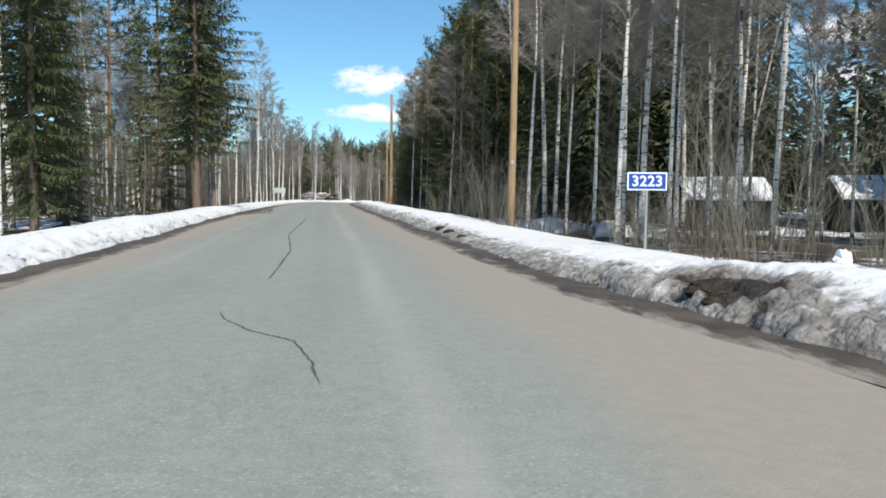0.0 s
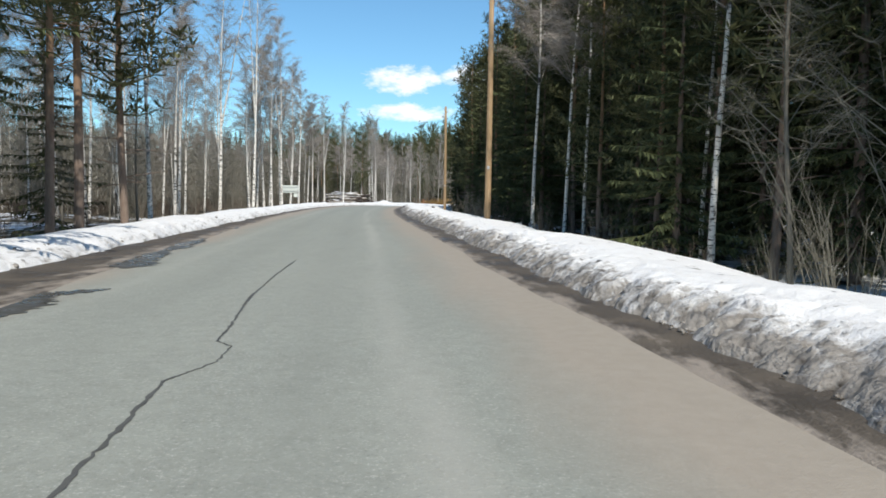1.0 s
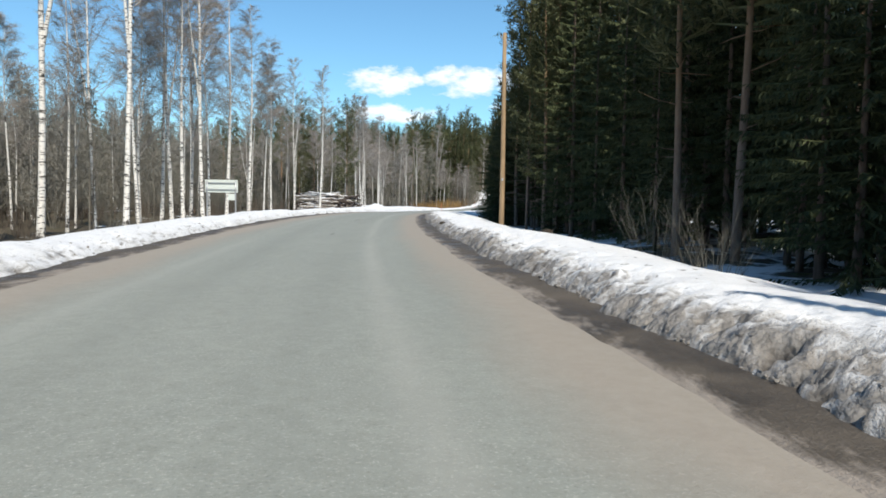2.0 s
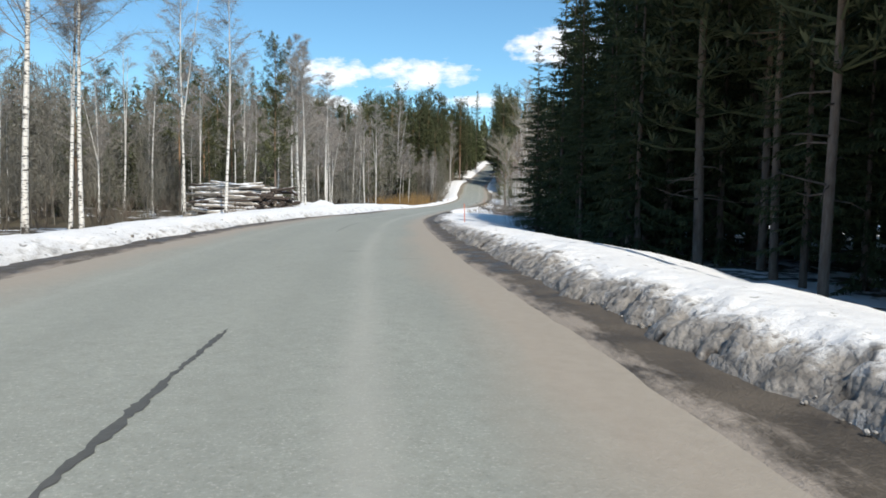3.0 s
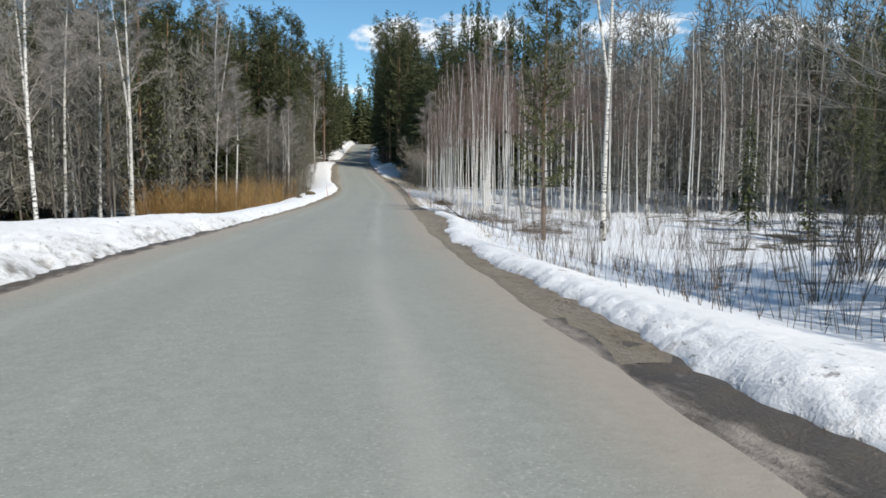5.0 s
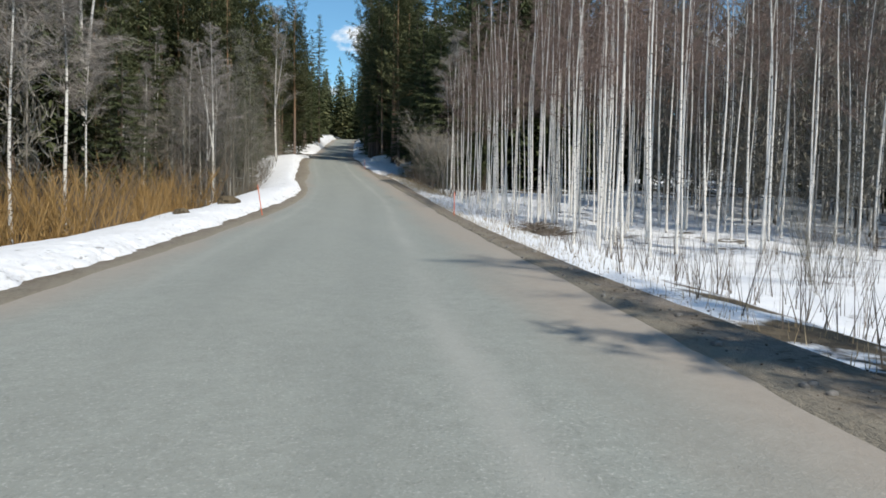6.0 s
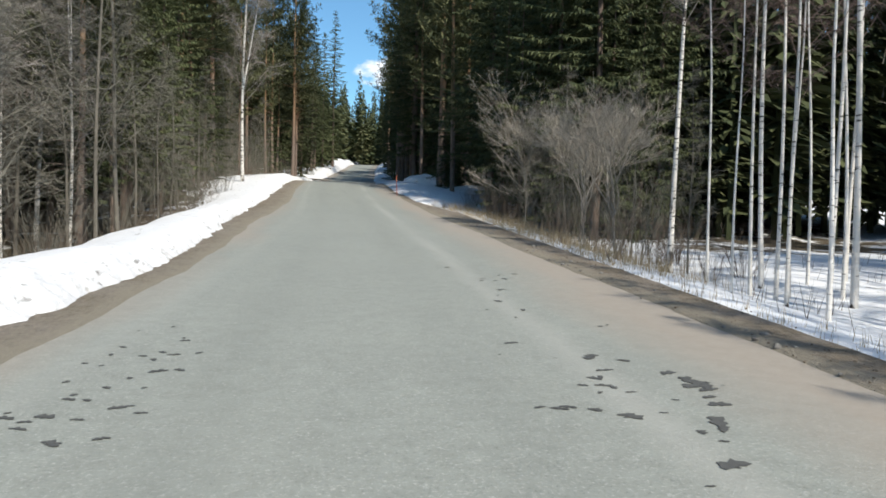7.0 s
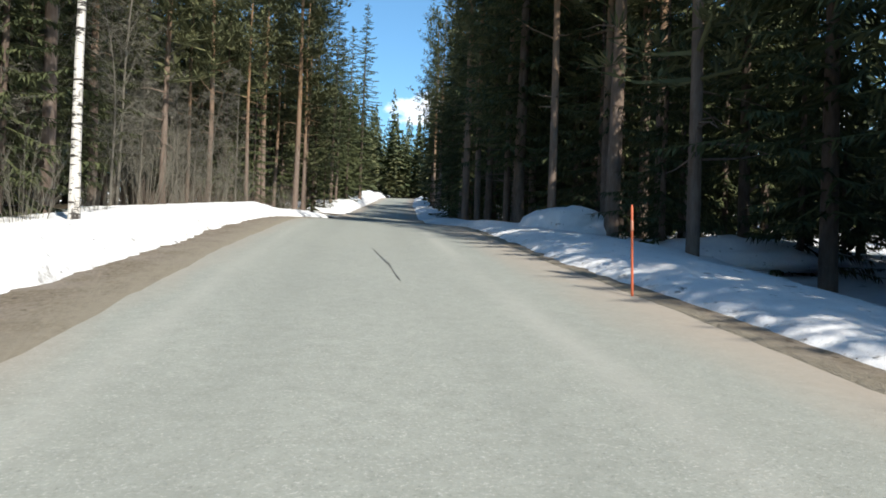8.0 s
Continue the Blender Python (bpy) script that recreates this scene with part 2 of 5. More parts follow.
def mat_bark(name, a, b, upper=None, h0=4.0, h1=9.0):
    m = Mat(name, 0.9, spec=0.15)
    n = m.noise(5, 5, 0.7, (2.2, 2.2, 0.5))
    col = m.mix(m.span(n, 0.3, 0.7), a, b)
    if upper:
        z = m.nt.nodes.new("ShaderNodeSeparateXYZ")
        m.link(m.tc.outputs["Object"], z.inputs[0])
        col = m.mix(m.span(z.outputs[2], h0, h1, 0, 0.9), col, m.mix(m.noise(4, 4), upper, tuple(0.6 * v for v in upper)))
    return m.done(col, n, 0.9, 0.04)


def mat_needles(name, a, b):
    m = Mat(name, 0.75, spec=0.2)
    col = m.mix(m.island(), a, b)
    col = m.mix(m.span(m.rand(), 0, 1, 0, 0.45), col, tuple(0.55 * v for v in a))
    m.bsdf.inputs["Subsurface Weight"].default_value = 0.0
    return m.done(col)


def mat_wood(name, a, b, rough=0.8):
    m = Mat(name, rough, spec=0.2)
    n = m.noise(3, 5, 0.65, (6, 6, 0.35))
    col = m.mix(m.span(n, 0.3, 0.7), a, b)
    return m.done(m.mix(m.span(m.noise(0.8, 3), 0.5, 0.75, 0, 0.5), col, tuple(0.55 * v for v in a)), n, 0.5, 0.01)


def mat_plain(name, colour, rough=0.5, metal=0.0):
    m = Mat(name, rough, metal)
    n = m.noise(9, 4, 0.6)
    return m.done(m.mix(m.span(n, 0.3, 0.8, 0, 0.25), colour, tuple(0.65 * v for v in colour)), n, 0.1, 0.01)


M_ASPHALT, M_MUD, M_WATER, M_TAR, M_BANK = mat_asphalt(), mat_mud(), mat_meltwater(), mat_tar(), mat_bank()
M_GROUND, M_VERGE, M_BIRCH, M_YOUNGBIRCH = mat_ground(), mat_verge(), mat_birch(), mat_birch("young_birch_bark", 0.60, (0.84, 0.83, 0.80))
M_BIRCHTWIG = mat_twig("birch_twigs", (0.228, 0.200, 0.175), (0.40, 0.362, 0.325))
M_GROVETWIG = mat_twig("young_birch_twigs", (0.155, 0.110, 0.092), (0.265, 0.195, 0.166))
M_BARETWIG = mat_twig("grey_twigs", (0.118, 0.110, 0.088), (0.222, 0.208, 0.170))
M_ASHTWIG = mat_twig("pale_grey_twigs", (0.25, 0.22, 0.18), (0.43, 0.385, 0.32))
M_FARTWIG = mat_twig("distant_twigs", (0.158, 0.148, 0.122), (0.29, 0.274, 0.235))
M_WILLOW = mat_twig("willow_shoots", (0.22, 0.13, 0.045), (0.36, 0.235, 0.10))
M_BRUSH = mat_twig("brush_stems", (0.09, 0.07, 0.055), (0.19, 0.155, 0.12))
M_GRASS = mat_twig("dry_grass", (0.25, 0.19, 0.11), (0.42, 0.34, 0.22))
M_SPRUCEBARK = mat_bark("spruce_bark", (0.10, 0.075, 0.06), (0.20, 0.15, 0.12))
M_PINEBARK = mat_bark("pine_bark", (0.14, 0.10, 0.08), (0.24, 0.19, 0.155), (0.36, 0.22, 0.125))
M_ALDERBARK = mat_bark("alder_bark", (0.10, 0.09, 0.075), (0.22, 0.20, 0.165))
M_ASPENBARK = mat_bark("grey_bark", (0.19, 0.172, 0.145), (0.37, 0.335, 0.29))
M_SPRUCE = mat_needles("spruce_needles", (0.045, 0.058, 0.026), (0.118, 0.130, 0.056))
M_PINE = mat_needles("pine_needles", (0.070, 0.080, 0.038), (0.180, 0.180, 0.086))
M_POLE = mat_wood("weathered_pole", (0.27, 0.18, 0.10), (0.41, 0.29, 0.175))
def mat_snowy_log(name, a, b, least=0.55):
    """Bark with old snow lying along the upper side."""
    m = Mat(name, 0.85, spec=0.2)
    n = m.noise(5, 5, 0.7, (0.5, 2.2, 2.2))
    up = m.nt.nodes.new("ShaderNodeSeparateXYZ")
    m.link(m.nt.nodes.new("ShaderNodeNewGeometry").outputs["Normal"], up.inputs[0])
    lie = m.calc("ADD", up.outputs[2], m.span(m.noise(1.3, 4, 0.6, space="Object"), 0.3, 0.7, -0.6, 0.6))
    col = m.mix(m.span(n, 0.3, 0.7), a, b)
    return m.done(m.mix(m.span(lie, least, least + 0.2), col, (0.74, 0.75, 0.77)), n, 0.8, 0.03)


M_LOG = mat_snowy_log("log_bark", (0.20, 0.175, 0.15), (0.48, 0.44, 0.39))
M_LOGDARK = mat_snowy_log("dark_log_bark", (0.035, 0.028, 0.024), (0.09, 0.07, 0.06), 1.0)
M_LOGEND = mat_wood("sawn_log_end", (0.28, 0.225, 0.165), (0.42, 0.345, 0.26))
M_STEEL = mat_plain("galvanised_post", (0.46, 0.47, 0.48), 0.45, 0.7)
M_WHITE = mat_plain("white_sign_sheet", (0.78, 0.80, 0.80), 0.4)
M_BLUE = mat_plain("blue_sign_film", (0.015, 0.07, 0.36), 0.4)
M_SIGNBACK = mat_plain("sign_back_sheet", (0.56, 0.60, 0.56), 0.45)
M_ORANGE = mat_plain("orange_plastic", (0.62, 0.15, 0.07), 0.5)
M_ORANGEBAND = mat_plain("faded_orange_band", (0.70, 0.30, 0.20), 0.45)
M_SHED = mat_wood("dark_boards", (0.028, 0.024, 0.021), (0.06, 0.052, 0.045))
M_TURF = mat_bark("dark_turf", (0.02, 0.016, 0.012), (0.07, 0.055, 0.042))
M_BROWNTURF = mat_bark("brown_turf", (0.05, 0.038, 0.024), (0.16, 0.125, 0.08))
M_STONE = mat_bark("stone", (0.12, 0.11, 0.10), (0.26, 0.25, 0.23))


# ---- plan of the road: y, centre x, height, crossfall in degrees ----
PLAN = [(-140, 23.70, -2.50, -0.35), (-100, 17.30, -1.90, -0.10), (-74, 13.12, -1.51, -0.10), (-57, 10.43, -1.23, 0.34), (-41, 7.67, -0.96, 0.22),
        (-20, 4.24, -0.69, 0.36), (0, 1.03, -0.48, 0.39), (24, -1.64, -0.21, 0.03), (41, -2.44, -0.11, -0.06), (59, -2.27, -0.12, -0.22),
        (80, -0.78, -0.26, -0.39), (103, 1.87, -0.28, -0.30), (125, 5.76, -0.14, 0.48), (142, 8.90, 0.10, 0.86), (158, 11.99, 0.60, 0.17),
        (174, 14.24, 1.47, 0.56), (189, 15.91, 2.56, 1.13), (201, 17.08, 3.77, 0.38), (212, 18.51, 4.83, -0.65), (224, 20.11, 5.54, -1.09),
        (245, 23.22, 6.74, -0.17), (275, 28.26, 9.62, -0.03), (320, 36.20, 14.30, 0.00), (345, 41.50, 17.20, 0.00), (380, 54.00, 19.50, 0.00),
        (420, 76.00, 22.00, -0.00)]
_py = np.array([p[0] for p in PLAN], float)
_pv = np.array([p[1:] for p in PLAN], float)
_pm = np.gradient(_pv, _py, axis=0)


def along(y):
    """Centre x, height and crossfall slope of the road, and its heading, at y (arrays)."""
    y = np.atleast_1d(np.asarray(y, float))
    yc = np.clip(y, _py[0], _py[-1])
    i = np.clip(np.searchsorted(_py, yc) - 1, 0, len(_py) - 2)
    h = _py[i + 1] - _py[i]
    t = ((yc - _py[i]) / h)[:, None]
    h = h[:, None]
    v = (2 * t**3 - 3 * t**2 + 1) * _pv[i] + (t**3 - 2 * t**2 + t) * h * _pm[i] + (3 * t**2 - 2 * t**3) * _pv[i + 1] + (t**3 - t**2) * h * _pm[i + 1]
    d = ((6 * t**2 - 6 * t) * _pv[i] + (3 * t**2 - 4 * t + 1) * h * _pm[i] + (6 * t - 6 * t**2) * _pv[i + 1] + (3 * t**2 - 2 * t) * h * _pm[i + 1]) / h
    over = y - yc
    x = v[:, 0] + over * d[:, 0]
    return x, v[:, 1], np.tan(np.radians(v[:, 2])), np.arctan(d[:, 0])


def fnoise(x, y, f, seed=0.0):
    """Cheap smooth noise for arrays, about -1 to 1."""
    return (np.sin(x * f * 1.3 + 1.7 * np.sin(y * f * 0.9 + seed) + seed * 3.1) + np.sin(y * f * 1.1 + 1.9 * np.sin(x * f * 0.7 + seed * 1.7) + seed)
            + 0.6 * np.sin((x + y) * f * 2.3 + seed * 5.0) + 0.5 * np.sin((x - 0.6 * y) * f * 3.9 + seed * 2.0)) / 3.1


def lumpy(x, y, size, seed=0):
    """Cobbled relief for arrays: 1 on top of each chunk, 0 in the cracks between; chunks about size metres."""
    x, y = x / size, y / size
    ix, iy = np.floor(x).astype(np.int64), np.floor(y).astype(np.int64)
    best = np.full(x.shape, 9.0)
    for a in (-1, 0, 1):
        for b in (-1, 0, 1):
            h = ((ix + a) * 73856093 ^ (iy + b) * 19349663 ^ (seed * 83492791 + 12345)) & 0x7FFFFFFF
            h = (h * 1103515245 + 12345) & 0x7FFFFFFF
            fx = (h >> 5) % 1000 / 1000.0
            fy = (h >> 15) % 1000 / 1000.0
            best = np.minimum(best, (ix + a + fx - x) ** 2 + (iy + b + fy - y) ** 2)
    return np.sqrt(np.clip(1 - best / 0.62, 0, 1))


DROP_L = np.array([(-140, 0.7), (-20, 0.8), (50, 0.8), (66, 0.6), (74, 0.25), (96, 0.2), (106, 0.5), (125, 1.2), (150, 1.9), (178, 1.9), (195, 0.6), (212, -0.2), (420, -0.2)])
DROP_R = np.array([(-140, 0.4), (-60, 0.35), (-30, 0.7), (-5, 0.5), (30, 0.5), (60, 0.6), (67, 0.6), (74, 0.3), (84, 0.25), (92, 0.5), (105, 0.9), (150, 1.0), (180, 0.8), (200, 0.5), (215, 0.0), (420, 0.0)])


def ground_z(s, u):
    """Height of the ground beside and under the road."""
    s, u = np.broadcast_arrays(np.asarray(s, float), np.asarray(u, float))
    shape = s.shape
    s, u = s.ravel(), u.ravel()
    _, z, b, _ = along(s)
    au = np.abs(u)
    drop = np.where(u < 0, np.interp(s, DROP_L[:, 0], DROP_L[:, 1]), np.interp(s, DROP_R[:, 0], DROP_R[:, 1]))
    k = np.clip((au - 4.3) / 5.0, 0, 1)
    k = k * k * (3 - 2 * k)
    out = z + np.sign(u) * np.minimum(au, 5.0) * b - 0.10 - 0.06 * np.clip((au - 3.2) / 1.0, 0, 1)
    wild = np.clip((au - 6.0) / 6.0, 0, 1)
    out -= drop * k
    out += wild * (0.16 * fnoise(s, u, 0.45, 1.0) + 0.30 * fnoise(s, u, 0.12, 2.0)) + np.clip(au - 70, 0, 400) * 0.035
    out += 0.8 * np.exp(-((s - 110) / 9) ** 2) * np.clip((u - 9) / 9, 0, 1)
    return out.reshape(shape)


def place(s, u, dz=0.0):
    """World point on the ground at station s, u metres right of the centre."""
    x, _, _, h = along(s)
    return Vector((float(x[0] + u * math.cos(h[0])), float(s - u * math.sin(h[0])), float(ground_z(s, u)) + dz))


def road_point(s, u, dz=0.0):
    x, z, b, h = along(s)
    return Vector((float(x[0] + u * math.cos(h[0])), float(s - u * math.sin(h[0])), float(z[0] + u * b[0]) + dz))


def to_su(x, y):
    """Station and offset of a world point."""
    s = y
    for _ in range(6):
        cx, _, _, h = along(s)
        u = (x - cx[0]) * math.cos(h[0]) - (y - s) * math.sin(h[0])
        s = y + u * math.sin(h[0])
    return s, u


def on_ground(x, y, dz=0.0):
    return Vector((x, y, float(ground_z(*to_su(x, y))) + dz))


def mesh_of(name, verts, faces, *mats, smooth=False):
    me = bpy.data.meshes.new(name)
    me.from_pydata([tuple(v) for v in verts], [], faces)
    for mt in mats:
        me.materials.append(mt)
    if smooth:
        me.polygons.foreach_set("use_smooth", [True] * len(me.polygons))
    me.update()
    return me


def sheet(name, S, U, zfun, mat, attrs=None, smooth=True, uv=False):
    """A grid over stations S and offsets U (U may be a 2-d array, a row for each station)."""
    S = np.asarray(S, float)
    U = np.asarray(U, float)
    if U.ndim == 1:
        U = np.repeat(U[None], len(S), 0)
    SS = np.repeat(S[:, None], U.shape[1], 1)
    x, z, b, h = along(S)
    X = x[:, None] + U * np.cos(h)[:, None]
    Y = SS - U * np.sin(h)[:, None]
    Z = zfun(SS, U, z[:, None] + U * b[:, None])
    n, m = U.shape
    idx = np.arange(n * m).reshape(n, m)
    faces = np.stack([idx[:-1, :-1], idx[:-1, 1:], idx[1:, 1:], idx[1:, :-1]], -1).reshape(-1, 4)
    me = mesh_of(name, np.stack([X, Y, Z], -1).reshape(-1, 3).tolist(), faces.tolist(), mat, smooth=smooth)
    for key, fun in (attrs or {}).items():
        a = me.attributes.new(key, "FLOAT", "POINT")
        a.data.foreach_set("value", np.asarray(fun(SS, U), float).ravel())
    if uv:
        lay = me.uv_layers.new(name="plan")
        li = np.empty(len(me.loops), np.int32)
        me.loops.foreach_get("vertex_index", li)
        lay.data.foreach_set("uv", np.stack([U.ravel()[li], SS.ravel()[li]], -1).ravel())
    return new(name, me)


# ---- ground, road, verges, banks ----
def snow_amount(s, u):
    left = np.interp(s, [-140, -40, 0, 60, 90, 120, 150, 200, 240, 420], [0.45, 0.45, 0.35, 0.38, 0.50, 0.40, 0.32, 0.34, 0.36, 0.4])
    right = np.interp(s, [-140, -40, -20, 58, 66, 95, 110, 178, 186, 195, 215, 230, 420], [0.42, 0.45, 0.52, 0.52, 0.8, 0.72, 0.66, 0.72, 0.42, 0.8, 0.72, 0.4, 0.4])
    right = right + 0.25 * np.clip((12 - u) / 4, 0, 1)
    left = left - np.where((s > 20) & (s < 140), 0.16, 0) * np.clip((-u - 14) / 4, 0, 1)
    left = left + 0.45 * np.exp(-((s - 88) / 24) ** 4) * np.clip((u + 17) / 3, 0, 1)
    right = right - 0.5 * np.exp(-((s - 131) / 3.5) ** 2 - ((u - 5.2) / 2.0) ** 2)
    v = np.where(u < 0, left, right)
    return v - 0.12 * np.clip((np.abs(u) - 45) / 40, 0, 1)


S_NEAR = np.arange(-130, 430, 2.0)
S_ALL = np.concatenate([[-3000, -1200, -500, -250, -170], S_NEAR, [470, 560, 800, 1500, 3500]])
U_HALF = np.concatenate([[0.5, 2.0, 3.2, 3.8, 4.4], np.arange(5, 14, 0.75), np.arange(14, 40, 2.0), np.arange(40, 100, 8.0), [110, 150, 250, 500, 1000, 2500]])
ground = sheet("ground", S_ALL, np.concatenate([-U_HALF[::-1], U_HALF]), lambda s, u, zr: ground_z(s, u), M_GROUND, {"snow": snow_amount})
tagged(ground, "forest floor with old snow, moss and brown litter", "ground", kind="structure")

S_ROAD = np.arange(-130, 430, 1.0)
U_ROAD = np.repeat(np.concatenate([[-3.8], np.linspace(-3.4, 3.4, 18), [3.6, 3.7]])[None], len(S_ROAD), 0)
U_ROAD[:, -2:] += np.interp(S_ROAD, [-75, -62], [1.2, 0])[:, None]
road = sheet("road", S_ROAD, U_ROAD,
             lambda s, u, zr: zr - 0.012 * np.maximum(np.abs(u) - 2.6, 0) + 0.006 * fnoise(s, u * 3, 0.5, 4), M_ASPHALT, uv=True)
tagged(road, "worn pale grey asphalt road with sandy edges", "road", kind="structure")


def strip(name, s0, s1, inner, outer, mat, lift, label, step=0.3, rough=0.07, seed=1.0, bumpy=0.01, category="road edge"):
    """A ragged band along the road between the offsets inner(s) and outer(s)."""
    S = np.arange(s0, s1, step)
    a = inner(S) + rough * fnoise(S, S * 0.3, 0.55, seed) + 0.5 * rough * fnoise(S, S * 0.7, 2.4, seed + 2)
    b = outer(S)
    t = np.array([0, 0.05, 0.25, 0.5, 0.75, 1])
    U = a[:, None] * (1 - t) + b[:, None] * t
    rise = np.array([-0.9, 0.3, 1, 1, 1, 1.0])[None] * lift
    ob = sheet(name, S, U, lambda s, u, zr: np.maximum(zr, ground_z(s, u) + 0.02) + rise - 0.012 * np.maximum(np.abs(u) - 2.6, 0)
               + np.clip(rise, 0, 1) / max(lift, 1e-6) * (0.006 * fnoise(s, u * 3, 0.5, 4) + bumpy * (0.6 + 0.6 * fnoise(s * 7, u * 9, 1.0, seed))), mat, {"across": lambda s, u: 0 * s + t[None]})
    return tagged(ob, label, category, kind="structure")


def ip(*rows):
    r = np.array(rows, float)
    return lambda s: np.interp(s, r[:, 0], r[:, 1])


SNOW_R = ip((-130, 5.0), (-69, 5.0), (-64.5, 4.2), (-56, 3.95), (-48, 4.0), (-36, 3.9), (14, 3.9), (30, 4.0), (45, 3.8), (65, 3.6), (100, 3.5), (114, 3.2), (133, 3.3), (164, 3.2), (186, 3.4), (194, 3.55), (200, 3.25), (215, 3.4), (420, 3.6))
SNOW_L = ip((-130, -3.8), (-60, -3.7), (-46, -3.85), (-30, -4.1), (18, -4.0), (36, -4.05), (52, -3.65), (75, -3.4), (118, -3.2), (154, -3.2), (164, -2.86), (169, -2.8), (181, -3.65), (188, -3.7), (198, -3.4), (215, -3.6), (420, -3.6))
strip("verge_right", -130, 100, ip((-130, 4.5), (-70, 4.48), (-66, 3.63), (-56, 3.25), (-37, 3.36), (-31, 3.2), (27, 3.25), (45, 3.2), (63, 2.9), (80, 2.85), (100, 2.9)), lambda s: SNOW_R(s) + 0.35, M_MUD, 0.012, "dark wet gravel edge below the snow bank", seed=3)
strip("verge_left", -130, 122, ip((-130, -3.1), (-60, -3.0), (-48, -3.3), (-38, -3.2), (-34, -2.4), (-29, -2.7), (-18, -3.0), (0, -3.3), (17, -3.33), (51, -3.05), (58, -2.8), (68, -2.9), (74, -2.5), (88, -2.5), (98, -2.8), (122, -3.0)), lambda s: SNOW_L(s) - 0.35, M_MUD, 0.012, "dark wet gravel edge below the snow bank", seed=5)
strip("grass_verge_right", 98, 240, ip((98, 2.95), (125, 3.05), (140, 3.3), (160, 3.25), (190, 3.1), (240, 3.1)), ip((98, 3.7), (112, 3.55), (116, 4.1), (122, 4.25), (135, 3.8), (158, 3.8), (170, 4.1), (185, 4.3), (192, 3.5), (240, 3.5)), M_VERGE, 0.014, "dead flattened grass and sand beside the road", seed=8, bumpy=0.012)
strip("grass_verge_left", 120, 240, ip((118, -2.95), (133, -2.85), (148, -2.55), (168, -2.37), (180, -2.8), (194, -2.4), (198, -2.43), (240, -2.8)), lambda s: SNOW_L(s) - 0.35, M_VERGE, 0.014, "dead flattened grass and sand beside the road", seed=9, bumpy=0.012)

# side road mouth on the right
def mouth_z(s, u, zr):
    """Height of the side track, sunk under the snow at its rim."""
    g = ground_z(s, u) + 0.06
    near = np.clip((u - 3.2) / 1.6, 0, 1)
    rim = np.clip((np.abs(s - 88) - 3.4) / 1.2, 0, 1) + np.clip((u - 10.5) / 1.5, 0, 1) + np.clip((3.3 - u) / 0.3, 0, 1) * 0.08
    return (zr - 0.01) * (1 - near) + g * near - 0.3 * rim


mouth = sheet("side_road", np.arange(83, 93.1, 0.4), np.linspace(2.9, 12.5, 34), mouth_z, M_MUD, {"across": lambda s, u: np.clip((u - 2.6) / 2.0, 0, 1)})
tagged(mouth, "muddy side track joining the road", "side road", kind="structure")


